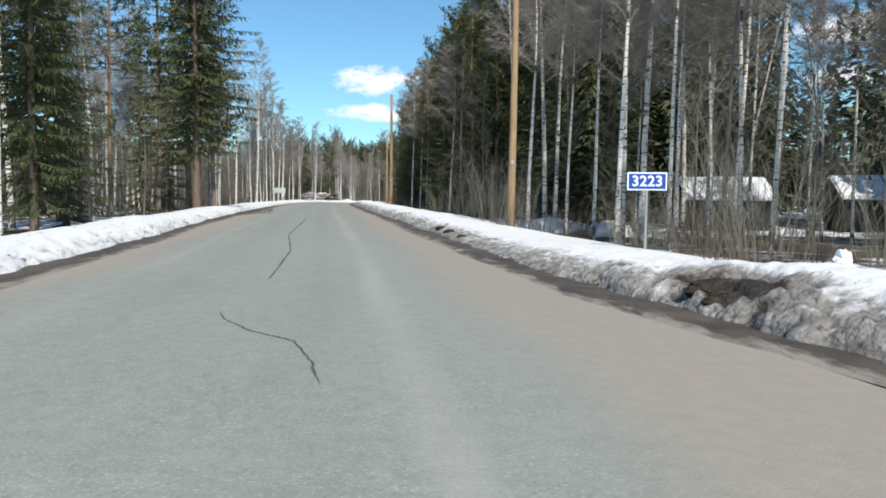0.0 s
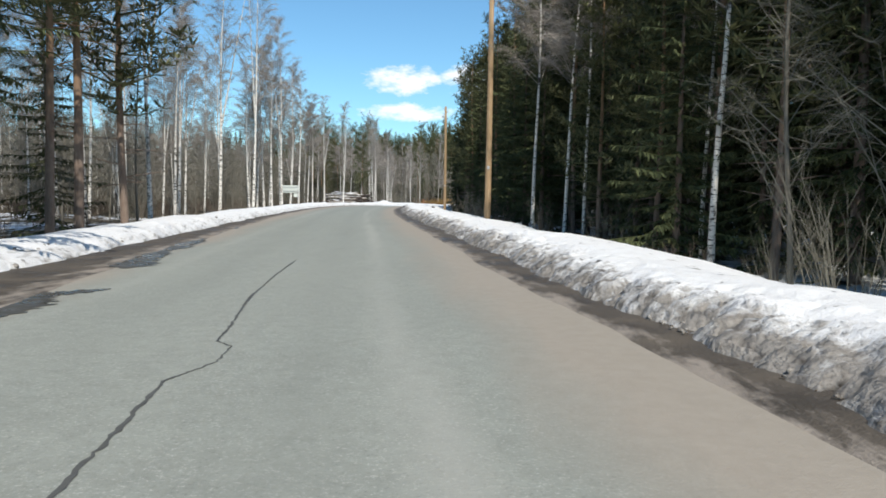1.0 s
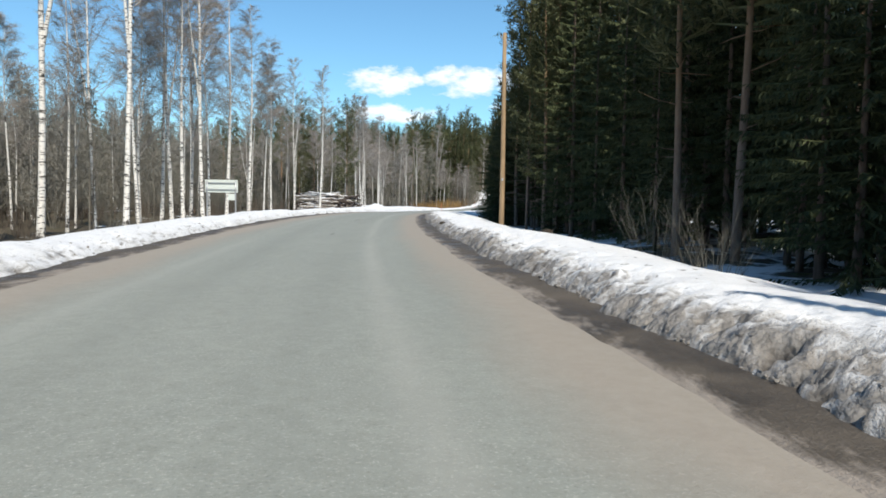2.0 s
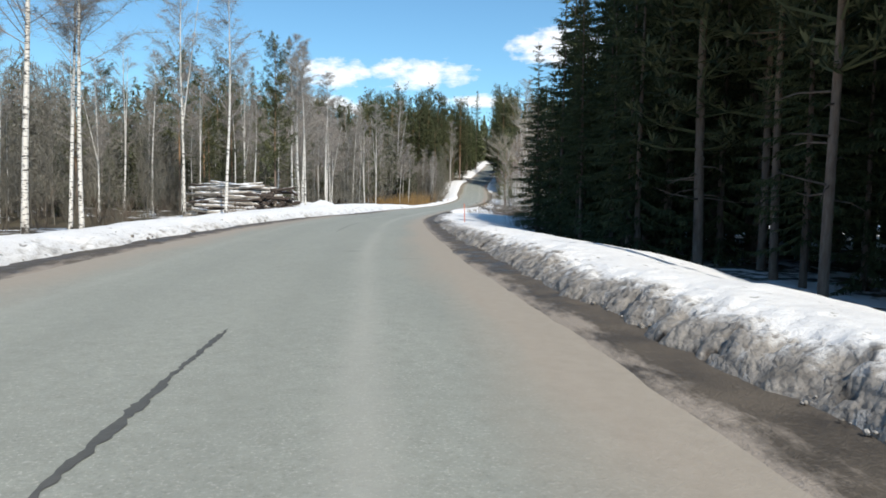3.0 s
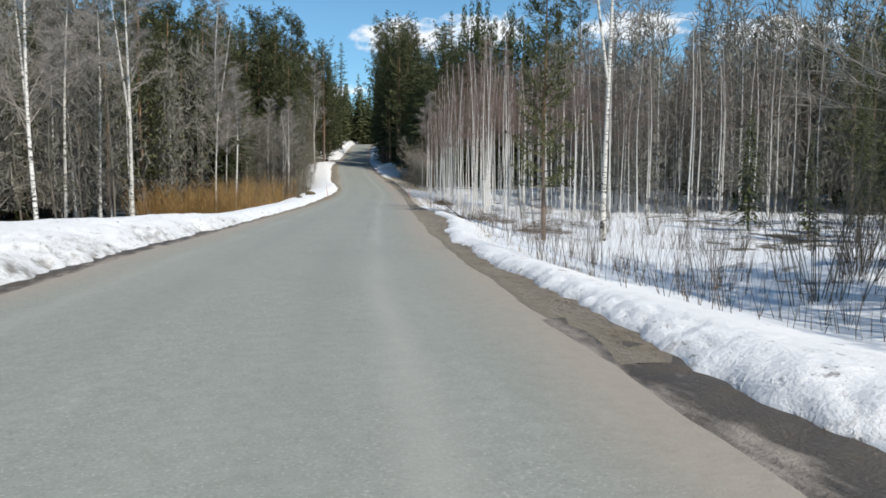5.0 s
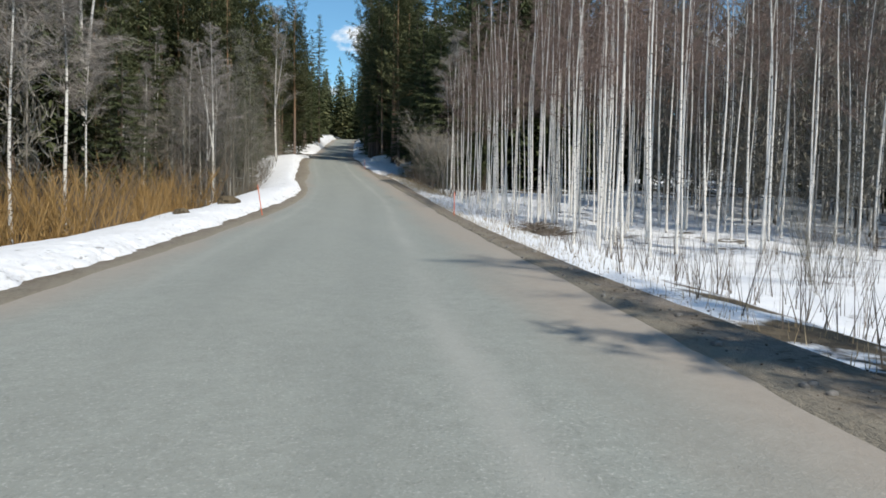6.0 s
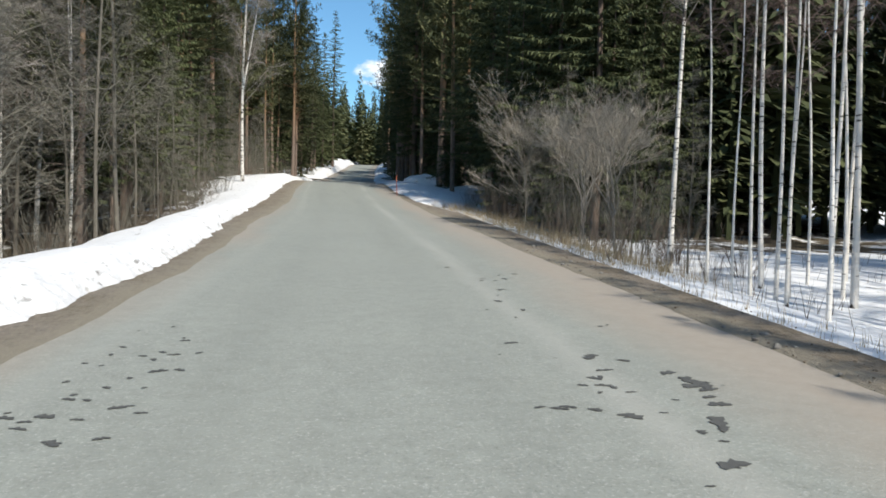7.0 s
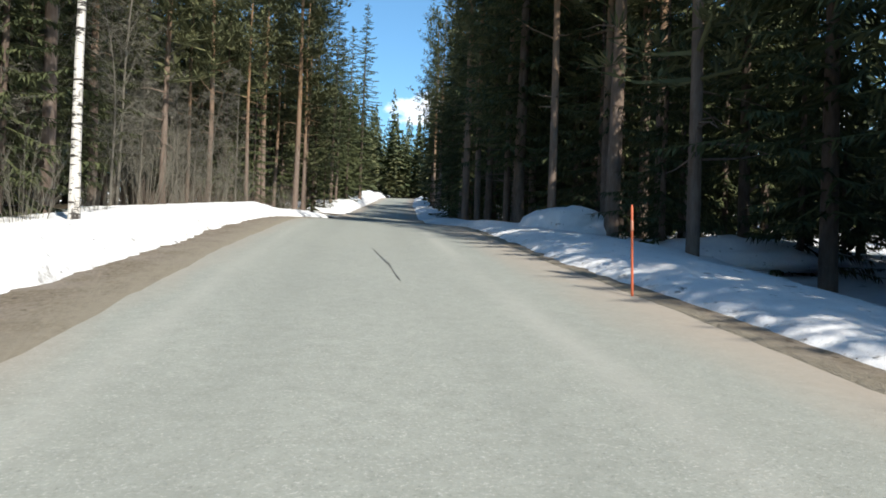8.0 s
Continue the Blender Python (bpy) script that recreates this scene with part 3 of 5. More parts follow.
def bank(name, s0, s1, side, edge, height, width, tail, label, dirt, seed, step=0.065, chunks=1.0):
    """A ploughed bank: rough inner face, rounded crest, long outer slope down to the ground."""
    S = np.arange(s0, s1, step)
    w = width(S) * (1 + 0.2 * fnoise(S, S * 0.2, 0.35, seed))
    e = np.abs(edge(S)) + 0.14 * fnoise(S, S * 0.5, 0.8, seed + 1) + 0.07 * fnoise(S, S * 0.5, 4.0, seed + 2)
    T = np.concatenate([[-0.12, -0.05], np.linspace(0, 1.0, 19), [1.1, 1.25, 1.4, 1.6, 1.85, 2.1, 2.45, 2.8, 3.6, 4.6]])
    prof = np.interp(T, [-0.12, 0.0, 0.12, 0.25, 0.4, 0.55, 0.7, 0.85, 1.0, 1.25, 1.6, 2.1, 2.8, 3.6, 4.6], [-0.5, 0.0, 0.30, 0.5, 0.66, 0.80, 0.9, 0.97, 1.0, 0.98, 0.92, 0.8, 0.6, 0.3, -0.3])
    ends = np.clip(np.minimum(S - s0, s1 - S) / 1.5, 0.02, 1)

    def torn(s, u):
        """Where the plough tore turf out of the right bank."""
        w = 0.25 * fnoise(s, u, 3.0, 2.0)
        return np.exp(-((s + 66.9) / 1.1 + w) ** 4 - ((u - 5.25) / 0.42 + w) ** 4) if side > 0 else 0.0 * s
    au = e[:, None] + T[None] * w[:, None] * np.where(T > 1, tail, 1.0)[None] - (np.where(T > 1, 1.0, 0.0) * (tail - 1.0))[None] * w[:, None]
    hs = height(S) * (1 + 0.22 * fnoise(S, S * 0.1, 0.28, seed + 3)) * ends

    def zf(s, u, zr):
        base = np.where(np.abs(u) < e[:, None] + 0.3, zr - 0.02, np.minimum(zr - 0.02, 0) * 0 + zr - 0.02)
        out = np.clip((T - 1.25) / 3.3, 0, 1)[None]
        g = ground_z(s, u)
        z = base * (1 - out) + g * out + prof[None] * hs[:, None]
        face = np.exp(-((T - 0.45) / 0.5) ** 2)[None]
        lump = 0.10 * fnoise(s, u * 1.6, 2.6, seed + 4) + 0.055 * fnoise(s, u * 1.6, 6.3, seed + 5) + 0.035 * fnoise(s, u * 2.0, 13.0, seed + 6)
        soft = 0.03 * fnoise(s, u, 1.1, seed + 7) + 0.015 * fnoise(s, u, 5.0, seed + 8)
        near = chunks * np.exp(-(np.maximum(T - 0.32, 0) / 0.3) ** 2)[None] * np.clip((T + 0.1) / 0.1, 0, 1)[None]
        rough = 0.5 + 0.5 * np.clip(0.5 + fnoise(s, u, 0.5, seed + 9), 0, 1)
        lump = lump * 0.6 + rough * (0.13 * (lumpy(s, u * 1.25, 0.21, int(seed)) - 0.5) + 0.075 * (lumpy(s, u * 1.25, 0.11, int(seed) + 3) - 0.4))
        face = np.maximum(face * 0.5, near)
        sink = 0.7 * (1 - np.clip(np.minimum(S - s0, s1 - S) / 1.2, 0, 1)) ** 2
        z = z - sink[:, None]
        return z + (1.05 * face * lump + soft) * np.clip(hs[:, None] / 0.35, 0.2, 1.3) - 0.12 * torn(s, u) * (1 + 0.6 * fnoise(s, u, 7.0, 3.0))

    def df(s, u):
        # value raised in the cracks between chunks, which makes their colour darker
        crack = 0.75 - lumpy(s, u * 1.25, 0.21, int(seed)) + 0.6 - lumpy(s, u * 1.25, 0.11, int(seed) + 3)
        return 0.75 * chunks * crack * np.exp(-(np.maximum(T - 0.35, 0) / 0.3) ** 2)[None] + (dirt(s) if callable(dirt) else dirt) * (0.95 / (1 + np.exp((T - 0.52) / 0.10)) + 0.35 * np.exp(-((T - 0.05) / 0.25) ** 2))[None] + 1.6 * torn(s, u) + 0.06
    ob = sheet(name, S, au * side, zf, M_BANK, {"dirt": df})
    return tagged(ob, label, "snow bank", kind="structure")


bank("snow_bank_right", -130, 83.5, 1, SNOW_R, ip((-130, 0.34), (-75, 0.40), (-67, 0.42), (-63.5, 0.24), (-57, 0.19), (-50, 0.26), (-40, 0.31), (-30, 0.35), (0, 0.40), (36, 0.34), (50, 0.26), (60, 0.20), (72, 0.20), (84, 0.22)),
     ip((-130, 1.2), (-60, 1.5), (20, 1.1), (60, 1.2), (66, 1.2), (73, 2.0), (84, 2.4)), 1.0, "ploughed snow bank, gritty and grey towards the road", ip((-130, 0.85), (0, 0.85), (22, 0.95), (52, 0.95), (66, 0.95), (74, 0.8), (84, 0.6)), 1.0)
bank("snow_bank_left", -130, 121, -1, SNOW_L, ip((-130, 0.34), (40, 0.34), (66, 0.40), (78, 0.56), (98, 0.62), (112, 0.46), (121, 0.3)), ip((-130, 1.1), (60, 1.1), (78, 2.4), (98, 2.6), (112, 1.5), (121, 0.9)), 1.2,
     "long ploughed snow bank, white on top", 0.34, 2.0, step=0.2, chunks=0.6)
bank("snow_ridge_left", 119, 243, -1, lambda s: SNOW_L(s) - 0.05, ip((119, 0.28), (145, 0.26), (165, 0.34), (185, 0.34), (212, 0.42), (243, 0.4)),
     ip((119, 0.8), (150, 0.9), (164, 0.95), (172, 0.6), (190, 0.6), (205, 1.2), (243, 1.1)), 1.2, "melting snow ridge along the road", 0.2, 3.0, chunks=0.6)
bank("snow_ridge_right", 95, 127.5, 1, ip((95, 3.6), (110, 3.35), (113, 3.5), (116, 4.0), (122, 4.15), (137, 3.8)), ip((95, 0.24), (105, 0.16), (117, 0.12), (137, 0.06)), ip((95, 0.8), (103, 0.3), (137, 0.2)), 1.0, "thin melting snow ridge beside sandy verge", 0.25, 4.0, chunks=0.5)
bank("snow_edge_right", 191, 243, 1, lambda s: SNOW_R(s) + 0.05, ip((191, 0.08), (200, 0.22), (215, 0.3), (243, 0.4)), ip((191, 0.6), (205, 1.2), (243, 1.2)), 1.3, "low snow edge beside the road", 0.2, 6.0, chunks=0.5)
bank("snow_bank_far_left", 262, 360, -1, lambda s: SNOW_L(s), ip((262, 0.5), (300, 1.4), (330, 1.6), (360, 0.8)), ip((262, 1.2), (300, 2.6), (360, 2.0)), 1.3, "high far snow bank beside the climbing road", 0.15, 7.0, step=0.8, chunks=0.0)
bank("snow_bank_far_right", 250, 360, 1, lambda s: SNOW_R(s), ip((250, 0.3), (300, 0.6), (360, 0.6)), ip((250, 1.0), (300, 1.6), (360, 1.6)), 1.3, "far snow bank beside the climbing road", 0.15, 8.0, step=0.8, chunks=0.0)


# ---- kinds of trees ----
class Buf:
    """Vertices and faces of one mesh under construction."""

    def __init__(self):
        self.v, self.f = [], []

    def tube(self, pts, radii, sides=5, cap=False):
        base = len(self.v)
        up = Vector((0, 0, 1))
        for k, p in enumerate(pts):
            d = (pts[min(k + 1, len(pts) - 1)] - pts[max(k - 1, 0)]).normalized()
            a = d.cross(Vector((1, 0, 0)) if abs(d.dot(up)) > 0.9 else up).normalized()
            b = d.cross(a)
            for j in range(sides):
                t = 2 * math.pi * j / sides
                self.v.append(p + (a * math.cos(t) + b * math.sin(t)) * radii[k])
        for k in range(len(pts) - 1):
            for j in range(sides):
                q, r = base + k * sides + j, base + k * sides + (j + 1) % sides
                self.f.append((q, r, r + sides, q + sides))
        if cap:
            self.f.append(tuple(base + j for j in range(sides))[::-1])
            self.f.append(tuple(base + (len(pts) - 1) * sides + j for j in range(sides)))

    def blade(self, p, d, w, side=None):
        """A thin tapering twig: one triangle."""
        side = side or d.cross(Vector((random.uniform(-1, 1), random.uniform(-1, 1), random.uniform(-1, 1)))).normalized()
        n = len(self.v)
        self.v += [p - side * w / 2, p + side * w / 2, p + d]
        self.f.append((n, n + 1, n + 2))

    def leafy(self, p, d, w, droop=0.0):
        """A small lens-shaped spray: two triangles."""
        side = d.cross(Vector((random.uniform(-0.5, 0.5), random.uniform(-0.5, 0.5), 1))).normalized()
        n = len(self.v)
        mid = p + d * 0.45 + Vector((0, 0, -droop * 0.2))
        self.v += [p, mid + side * w / 2, p + d + Vector((0, 0, -droop)), mid - side * w / 2]
        self.f.append((n, n + 1, n + 2, n + 3))

    def mesh(self, name, mat, smooth=False):
        return mesh_of(name, self.v, self.f, mat, smooth=smooth)


def rnd(a, b):
    return random.uniform(a, b)


def polar(t, up=0.0):
    return Vector((math.cos(t) * math.cos(up), math.sin(t) * math.cos(up), math.sin(up)))


def stem_line(h, lean, wob, n=9):
    a, px, py = rnd(0, 6.28), rnd(0, 6), rnd(0, 6)
    pts = []
    for k in range(n):
        t = k / (n - 1)
        pts.append(Vector((lean * h * t * math.cos(a) + wob * math.sin(t * 5 + px) * t, lean * h * t * math.sin(a) + wob * math.sin(t * 4 + py) * t, h * t)))
    return pts


def at_height(pts, t):
    k = min(int(t * (len(pts) - 1)), len(pts) - 2)
    return pts[k].lerp(pts[k + 1], t * (len(pts) - 1) - k)


def tree_parts(name, trunk_mesh, crown_mesh, label, category, group=""):
    ob = tagged(new(name), label, category, group)
    for nm, me in (("trunk", trunk_mesh), ("crown", crown_mesh)):
        p = new(nm, me)
        p.parent = ob
    return ob


def birch_meshes(h, r, start, branches, twigs, spread, twig_mat, wob=0.25, lean=0.03, tw=0.022, fork=False, bark=None):
    pts = stem_line(h, lean, wob, 10)
    t, c = Buf(), Buf()
    rad = [max(r * (1 - 0.93 * (k / 9) ** 1.15), 0.012) for k in range(10)]
    rad[0] *= 1.25
    pts[0] = pts[0] + Vector((0, 0, -0.35))
    t.tube(pts, rad, 7)
    if fork:
        p0 = at_height(pts, 0.35)
        q = [p0 + polar(2.0, 0) * (k * 0.28) + Vector((0, 0, h * 0.075 * k)) for k in range(8)]
        t.tube(q, [r * 0.6 * (1 - k / 8.2) for k in range(8)], 6)
    spines = []
    for b in range(branches):
        ht = start + (0.97 - start) * (b + rnd(0, 1)) / branches
        p = at_height(pts, ht)
        ln = spread * (1.15 - ht) * rnd(0.7, 1.2) / (1.15 - start)
        a, up = rnd(0, 6.28), rnd(0.55, 1.15)
        d = polar(a, up)
        q = [p, p + d * ln * 0.5, p + d * ln * 0.85 + Vector((0, 0, ln * 0.05)), p + d * ln * 1.1 + polar(a, 0) * ln * 0.18 + Vector((0, 0, -ln * 0.04))]
        rr = max(r * 0.26 * (1.1 - ht), 0.010)
        t_or_c = c
        t_or_c.tube(q, [rr, rr * 0.7, rr * 0.45, 0.006], 3)
        spines.append((q, ln))
    for k in range(twigs):
        q, ln = spines[k % len(spines)]
        s = rnd(0.25, 1.0)
        p = at_height(q, s)
        d = polar(rnd(0, 6.28), rnd(-0.6, 0.9)) * rnd(0.35, 1.0) * min(1.0, 0.35 + ln * 0.3)
        c.blade(p, d, tw * rnd(0.7, 1.3))
        if k % 2:
            e = p + d * 0.5
            c.blade(e, polar(rnd(0, 6.28), rnd(-0.9, 0.3)) * rnd(0.3, 0.7), tw * 0.8)
    return t.mesh("birch_trunk", bark or M_BIRCH, True), c.mesh("birch_crown", twig_mat)


def spruce_meshes(h, r, width, start, seed, gap=0.56, dense=0.9, fine=1.0):
    random.seed(seed)
    pts = stem_line(h, 0.01, 0.08, 6)
    t, c = Buf(), Buf()
    pts[0] = pts[0] + Vector((0, 0, -0.35))
    t.tube(pts, [max(r * (1 - k / 5.1), 0.015) for k in range(6)], 7)
    z = h * start
    while z < h - 0.15:
        f = (z - h * start) / (h * (1 - start))
        ln0 = width * (1 - f) ** 0.75 * (0.55 + 0.45 * min(1, f * 6)) + 0.18
        n = max(4, int((5 + 4 * (1 - f)) * dense))
        a0 = rnd(0, 6.28)
        for k in range(n):
            a = a0 + 6.28 * k / n + rnd(-0.3, 0.3)
            ln = ln0 * rnd(0.42, 1.2)
            p = at_height(pts, min(z + rnd(-0.2, 0.2), h * 0.99) / h)
            out = polar(a, 0)
            tip_up = 0.35 * f + rnd(-0.12, 0.12)
            q = [p, p + out * ln * 0.55 + Vector((0, 0, ln * (-0.22 + tip_up))), p + out * ln + Vector((0, 0, ln * (-0.26 + tip_up * 1.4)))]
            c.tube(q, [0.03, 0.02, 0.006], 3)
            m = max(3, int(ln * 3.4 * fine))
            short = fine ** -0.55
            for j in range(m):
                s = (j + 0.6) / m
                b = at_height(q, s)
                for side in (-1, 1):
                    d = (polar(a + side * rnd(0.15, 1.35), rnd(-0.35, 0.25)) * short * rnd(0.35, 0.62) * (1.15 - 0.5 * s) * min(1.0, 0.45 + ln * 0.25))
                    c.leafy(b, d + Vector((0, 0, rnd(-0.12, 0.02))), rnd(0.18, 0.32) / fine ** 1.1, rnd(0.08, 0.34) * short * min(1, ln * 0.6))
            c.leafy(q[2] - out * 0.15, out * rnd(0.3, 0.5), 0.2 / fine, 0.05)
        z += gap * rnd(0.75, 1.25) * (1 - 0.35 * f)
    for k in range(8):
        c.leafy(at_height(pts, 0.96), polar(rnd(0, 6.28), rnd(0.5, 1.4)) * rnd(0.4, 0.7), 0.14, 0)
    return t.mesh("spruce_trunk", M_SPRUCEBARK, True), c.mesh("spruce_crown", M_SPRUCE)


def pine_meshes(h, r, start, width, seed, dead=10):
    random.seed(seed)
    pts = stem_line(h, 0.015, 0.2, 9)
    t, c = Buf(), Buf()
    pts[0] = pts[0] + Vector((0, 0, -0.35))
    t.tube(pts, [max(r * (1 - 0.85 * k / 8), 0.03) for k in range(9)], 8)
    for k in range(dead):
        p = at_height(pts, rnd(start * 0.45, start))
        d = polar(rnd(0, 6.28), rnd(-0.3, 0.25)) * rnd(0.5, 1.9)
        t.tube([p, p + d * 0.6, p + d + Vector((0, 0, rnd(-0.2, 0.15)))], [0.035, 0.022, 0.006], 3)
    z = h * start
    while z < h * 0.985:
        f = (z - h * start) / (h * (1 - start))
        for k in range(random.choice((3, 4, 5))):
            a = rnd(0, 6.28)
            ln = width * (0.55 + 0.6 * math.sin(min(1, f * 1.5 + 0.25) * 2.6)) * rnd(0.5, 1.1)
            p = at_height(pts, z / h)
            up = rnd(-0.05, 0.3) + 0.5 * f
            q = [p, p + polar(a, up) * ln * 0.55, p + polar(a + rnd(-0.3, 0.3), up + 0.15) * ln]
            c.tube(q, [0.05 * (1.1 - f), 0.03 * (1.1 - f), 0.008], 3)
            for s in np.linspace(0.45, 1.0, 4):
                b = at_height(q, min(s, 0.999)) + Vector((rnd(-0.25, 0.25), rnd(-0.25, 0.25), rnd(-0.1, 0.15)))
                for j in range(13):
                    d = polar(rnd(0, 6.28), rnd(-0.35, 1.25)) * rnd(0.28, 0.55)
                    c.leafy(b + d * 0.15, d, rnd(0.06, 0.11), 0.03)
        z += rnd(0.35, 0.65)
    return t.mesh("pine_trunk", M_PINEBARK, True), c.mesh("pine_crown", M_PINE)


def bare_meshes(h, r, seed, stems=1, bark=None, twig=None, levels=5, width=0.013):
    """A leafless tree: a trunk that forks again and again into a rounded crown."""
    random.seed(seed)
    t, c = Buf(), Buf()

    def grow(p, d, ln, rr, lv):
        q = [p, p + d * ln * 0.5 + Vector((rnd(-0.07, 0.07), rnd(-0.07, 0.07), 0)) * ln, p + d * ln + Vector((rnd(-0.1, 0.1), rnd(-0.1, 0.1), 0.06)) * ln]
        (t if lv >= levels - 1 else c).tube(q, [rr, rr * 0.82, rr * 0.64], 6 if lv >= levels - 1 else 3)
        if lv == 0:
            for k in range(10):
                b = at_height(q, rnd(0.05, 0.999))
                c.blade(b, (d + polar(rnd(0, 6.28), rnd(-0.4, 0.9)) * 0.9).normalized() * rnd(0.4, 1.0), width)
            return
        for k in range(3 if lv < levels else 5):
            s = 0.999 if k == 0 else rnd(0.45, 1)
            turn = 0.2 if k == 0 else rnd(0.55, 1.1)
            nd = (d + polar(rnd(0, 6.28), rnd(-0.3, 0.6)) * turn).normalized()
            grow(at_height(q, s), nd, ln * rnd(0.62, 0.86), rr * (0.66 if k == 0 else rnd(0.4, 0.55)), lv - 1)
    for k in range(stems):
        a = rnd(0, 6.28)
        base = polar(a, 0) * (0.3 if stems > 1 else 0) + Vector((0, 0, -0.3))
        grow(base, (Vector((0, 0, 1)) + polar(a, 0) * (0.14 if stems > 1 else 0.03)).normalized(), h * 0.25, r, levels)
    return t.mesh("bare_trunk", bark or M_ASPENBARK, True), c.mesh("bare_crown", twig or M_ASHTWIG)


def shrub_mesh(h, stems, spread, mat, seed, width=0.02, twigs=5):
    random.seed(seed)
    c = Buf()
    for k in range(stems):
        a = rnd(0, 6.28)
        p = polar(a, 0) * rnd(0, spread * 0.4) + Vector((0, 0, -0.2))
        d = (Vector((0, 0, 1)) + polar(a + rnd(-0.6, 0.6), 0) * rnd(0.05, 0.5)).normalized()
        ln = h * rnd(0.55, 1.1)
        q = [p, p + d * ln * 0.5, p + d * ln + polar(a, 0) * ln * rnd(-0.08, 0.15)]
        c.tube(q, [width * 0.9, width * 0.6, width * 0.2], 3)
        for j in range(twigs):
            b = at_height(q, rnd(0.35, 0.98))
            c.blade(b, (d + polar(rnd(0, 6.28), rnd(0, 0.8)) * 0.7).normalized() * ln * rnd(0.15, 0.35), width * 0.75)
    return c.mesh("shrub", mat)


random.seed(11)
BIRCH_L = "tall white-barked birch, leafless, with fine brown twigs"
GROVE_L = "slender young birch in a dense grove on snow"
SPRUCE_L = "dark green spruce with drooping branches"
PINE_L = "tall pine with orange upper trunk and bushy crown"
birch_kinds = [tree_parts("birch", *birch_meshes(h, r, st, 50, 5200, sp, M_BIRCHTWIG, tw=0.0135, fork=fk), BIRCH_L, "birch", "roadside birches")
               for h, r, st, sp, fk in ((20, 0.13, 0.38, 3.6, False), (17, 0.105, 0.42, 3.0, False), (22, 0.145, 0.44, 3.8, True), (15, 0.095, 0.50, 2.6, False), (18, 0.115, 0.30, 3.4, True))]
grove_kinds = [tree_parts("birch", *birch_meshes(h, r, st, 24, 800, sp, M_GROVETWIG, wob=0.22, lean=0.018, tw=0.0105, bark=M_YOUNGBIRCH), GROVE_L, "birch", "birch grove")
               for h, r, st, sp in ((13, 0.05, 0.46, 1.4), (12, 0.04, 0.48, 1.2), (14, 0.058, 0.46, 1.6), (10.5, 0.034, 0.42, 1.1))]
spruce_kinds = [tree_parts("spruce", *spruce_meshes(*a, gap=0.5, fine=3.0), SPRUCE_L, "spruce", "forest spruces")
                for a in ((20, 0.20, 2.7, 0.05, 21), (24, 0.23, 3.0, 0.12, 22), (16, 0.17, 2.4, 0.03, 23), (11, 0.12, 2.0, 0.02, 24), (22, 0.2, 2.3, 0.2, 25))]
rim_kinds = [tree_parts("spruce", *spruce_meshes(*a, gap=0.44, fine=3.4), SPRUCE_L, "spruce", "spruces at the wood's rim")
             for a in ((14, 0.15, 2.5, 0.12, 26), (11, 0.12, 2.2, 0.02, 27), (16, 0.16, 2.6, 0.18, 28))]
pine_kinds = [tree_parts("pine", *pine_meshes(*a), PINE_L, "pine", "forest pines")
              for a in ((21, 0.18, 0.40, 2.6, 31), (24, 0.21, 0.48, 2.9, 32), (18, 0.15, 0.28, 2.5, 33), (19, 0.17, 0.20, 2.6, 34))]
bare_kinds = [tree_parts("bare_tree", *bare_meshes(*a), "leafless grey broad-crowned tree", "tree", "bare trees")
              for a in ((13, 0.13, 41, 1), (11, 0.10, 42, 1), (12, 0.115, 43, 2))]
alder_kinds = [tree_parts("alder", *birch_meshes(h, r, st, 34, 1300, sp, M_BARETWIG, wob=0.3, lean=0.05, tw=0.014, bark=M_ALDERBARK), "slender leafless alder with grey bark and fine twigs", "alder", "roadside alders")
               for h, r, st, sp in ((11, 0.06, 0.12, 2.3), (9, 0.05, 0.10, 2.0), (13, 0.075, 0.18, 2.6))]
shrub_kinds = [tagged(new("shrub", shrub_mesh(*a)), lb, "shrub", "roadside shrubs") for a, lb in
               (((2.6, 26, 1.6, M_BRUSH, 51, 0.014, 13), "leafless thin-stemmed brown shrub"), ((3.6, 22, 1.6, M_BARETWIG, 52, 0.014, 14), "leafless tall grey brush"),
                ((1.8, 26, 1.4, M_BRUSH, 53, 0.013, 12), "low leafless brown brush"), ((4.6, 26, 2.4, M_BARETWIG, 54, 0.016, 18), "tall leafless grey-brown thicket"))]
willow_kinds = [tagged(new("willow", shrub_mesh(*a)), "leafless willow bush with ochre-brown shoots", "shrub", "willow thicket") for a in
                ((3.4, 42, 2.4, M_WILLOW, 61, 0.026, 9), (2.8, 36, 2.2, M_WILLOW, 62, 0.026, 9), (4.4, 36, 2.4, M_BRUSH, 63, 0.026, 8))]
TALL = dict(n=(14, 11, 16), a=(11, 9, 13), b=(20, 17, 22, 15, 18), g=(13, 12, 14, 10.5), s=(20, 24, 16, 11, 22), p=(21, 24, 18, 19), t=(13, 11, 12))
KINDS = dict(n=rim_kinds, a=alder_kinds, b=birch_kinds, g=grove_kinds, s=spruce_kinds, p=pine_kinds, t=bare_kinds, h=shrub_kinds, w=willow_kinds)
PLANTS = []


def plant(kind, which, x, y, scale=1.0):
    """Notes one tree or shrub; all are stood on the ground together below."""
    turn = rnd(0, 6.28)
    if kind in "sn" and 20 < x < 42 and 172 < y < 183:      # the sunny glade at the end of the birch grove
        return
    PLANTS.append((kind, which % len(KINDS[kind]), x, y, scale, turn))


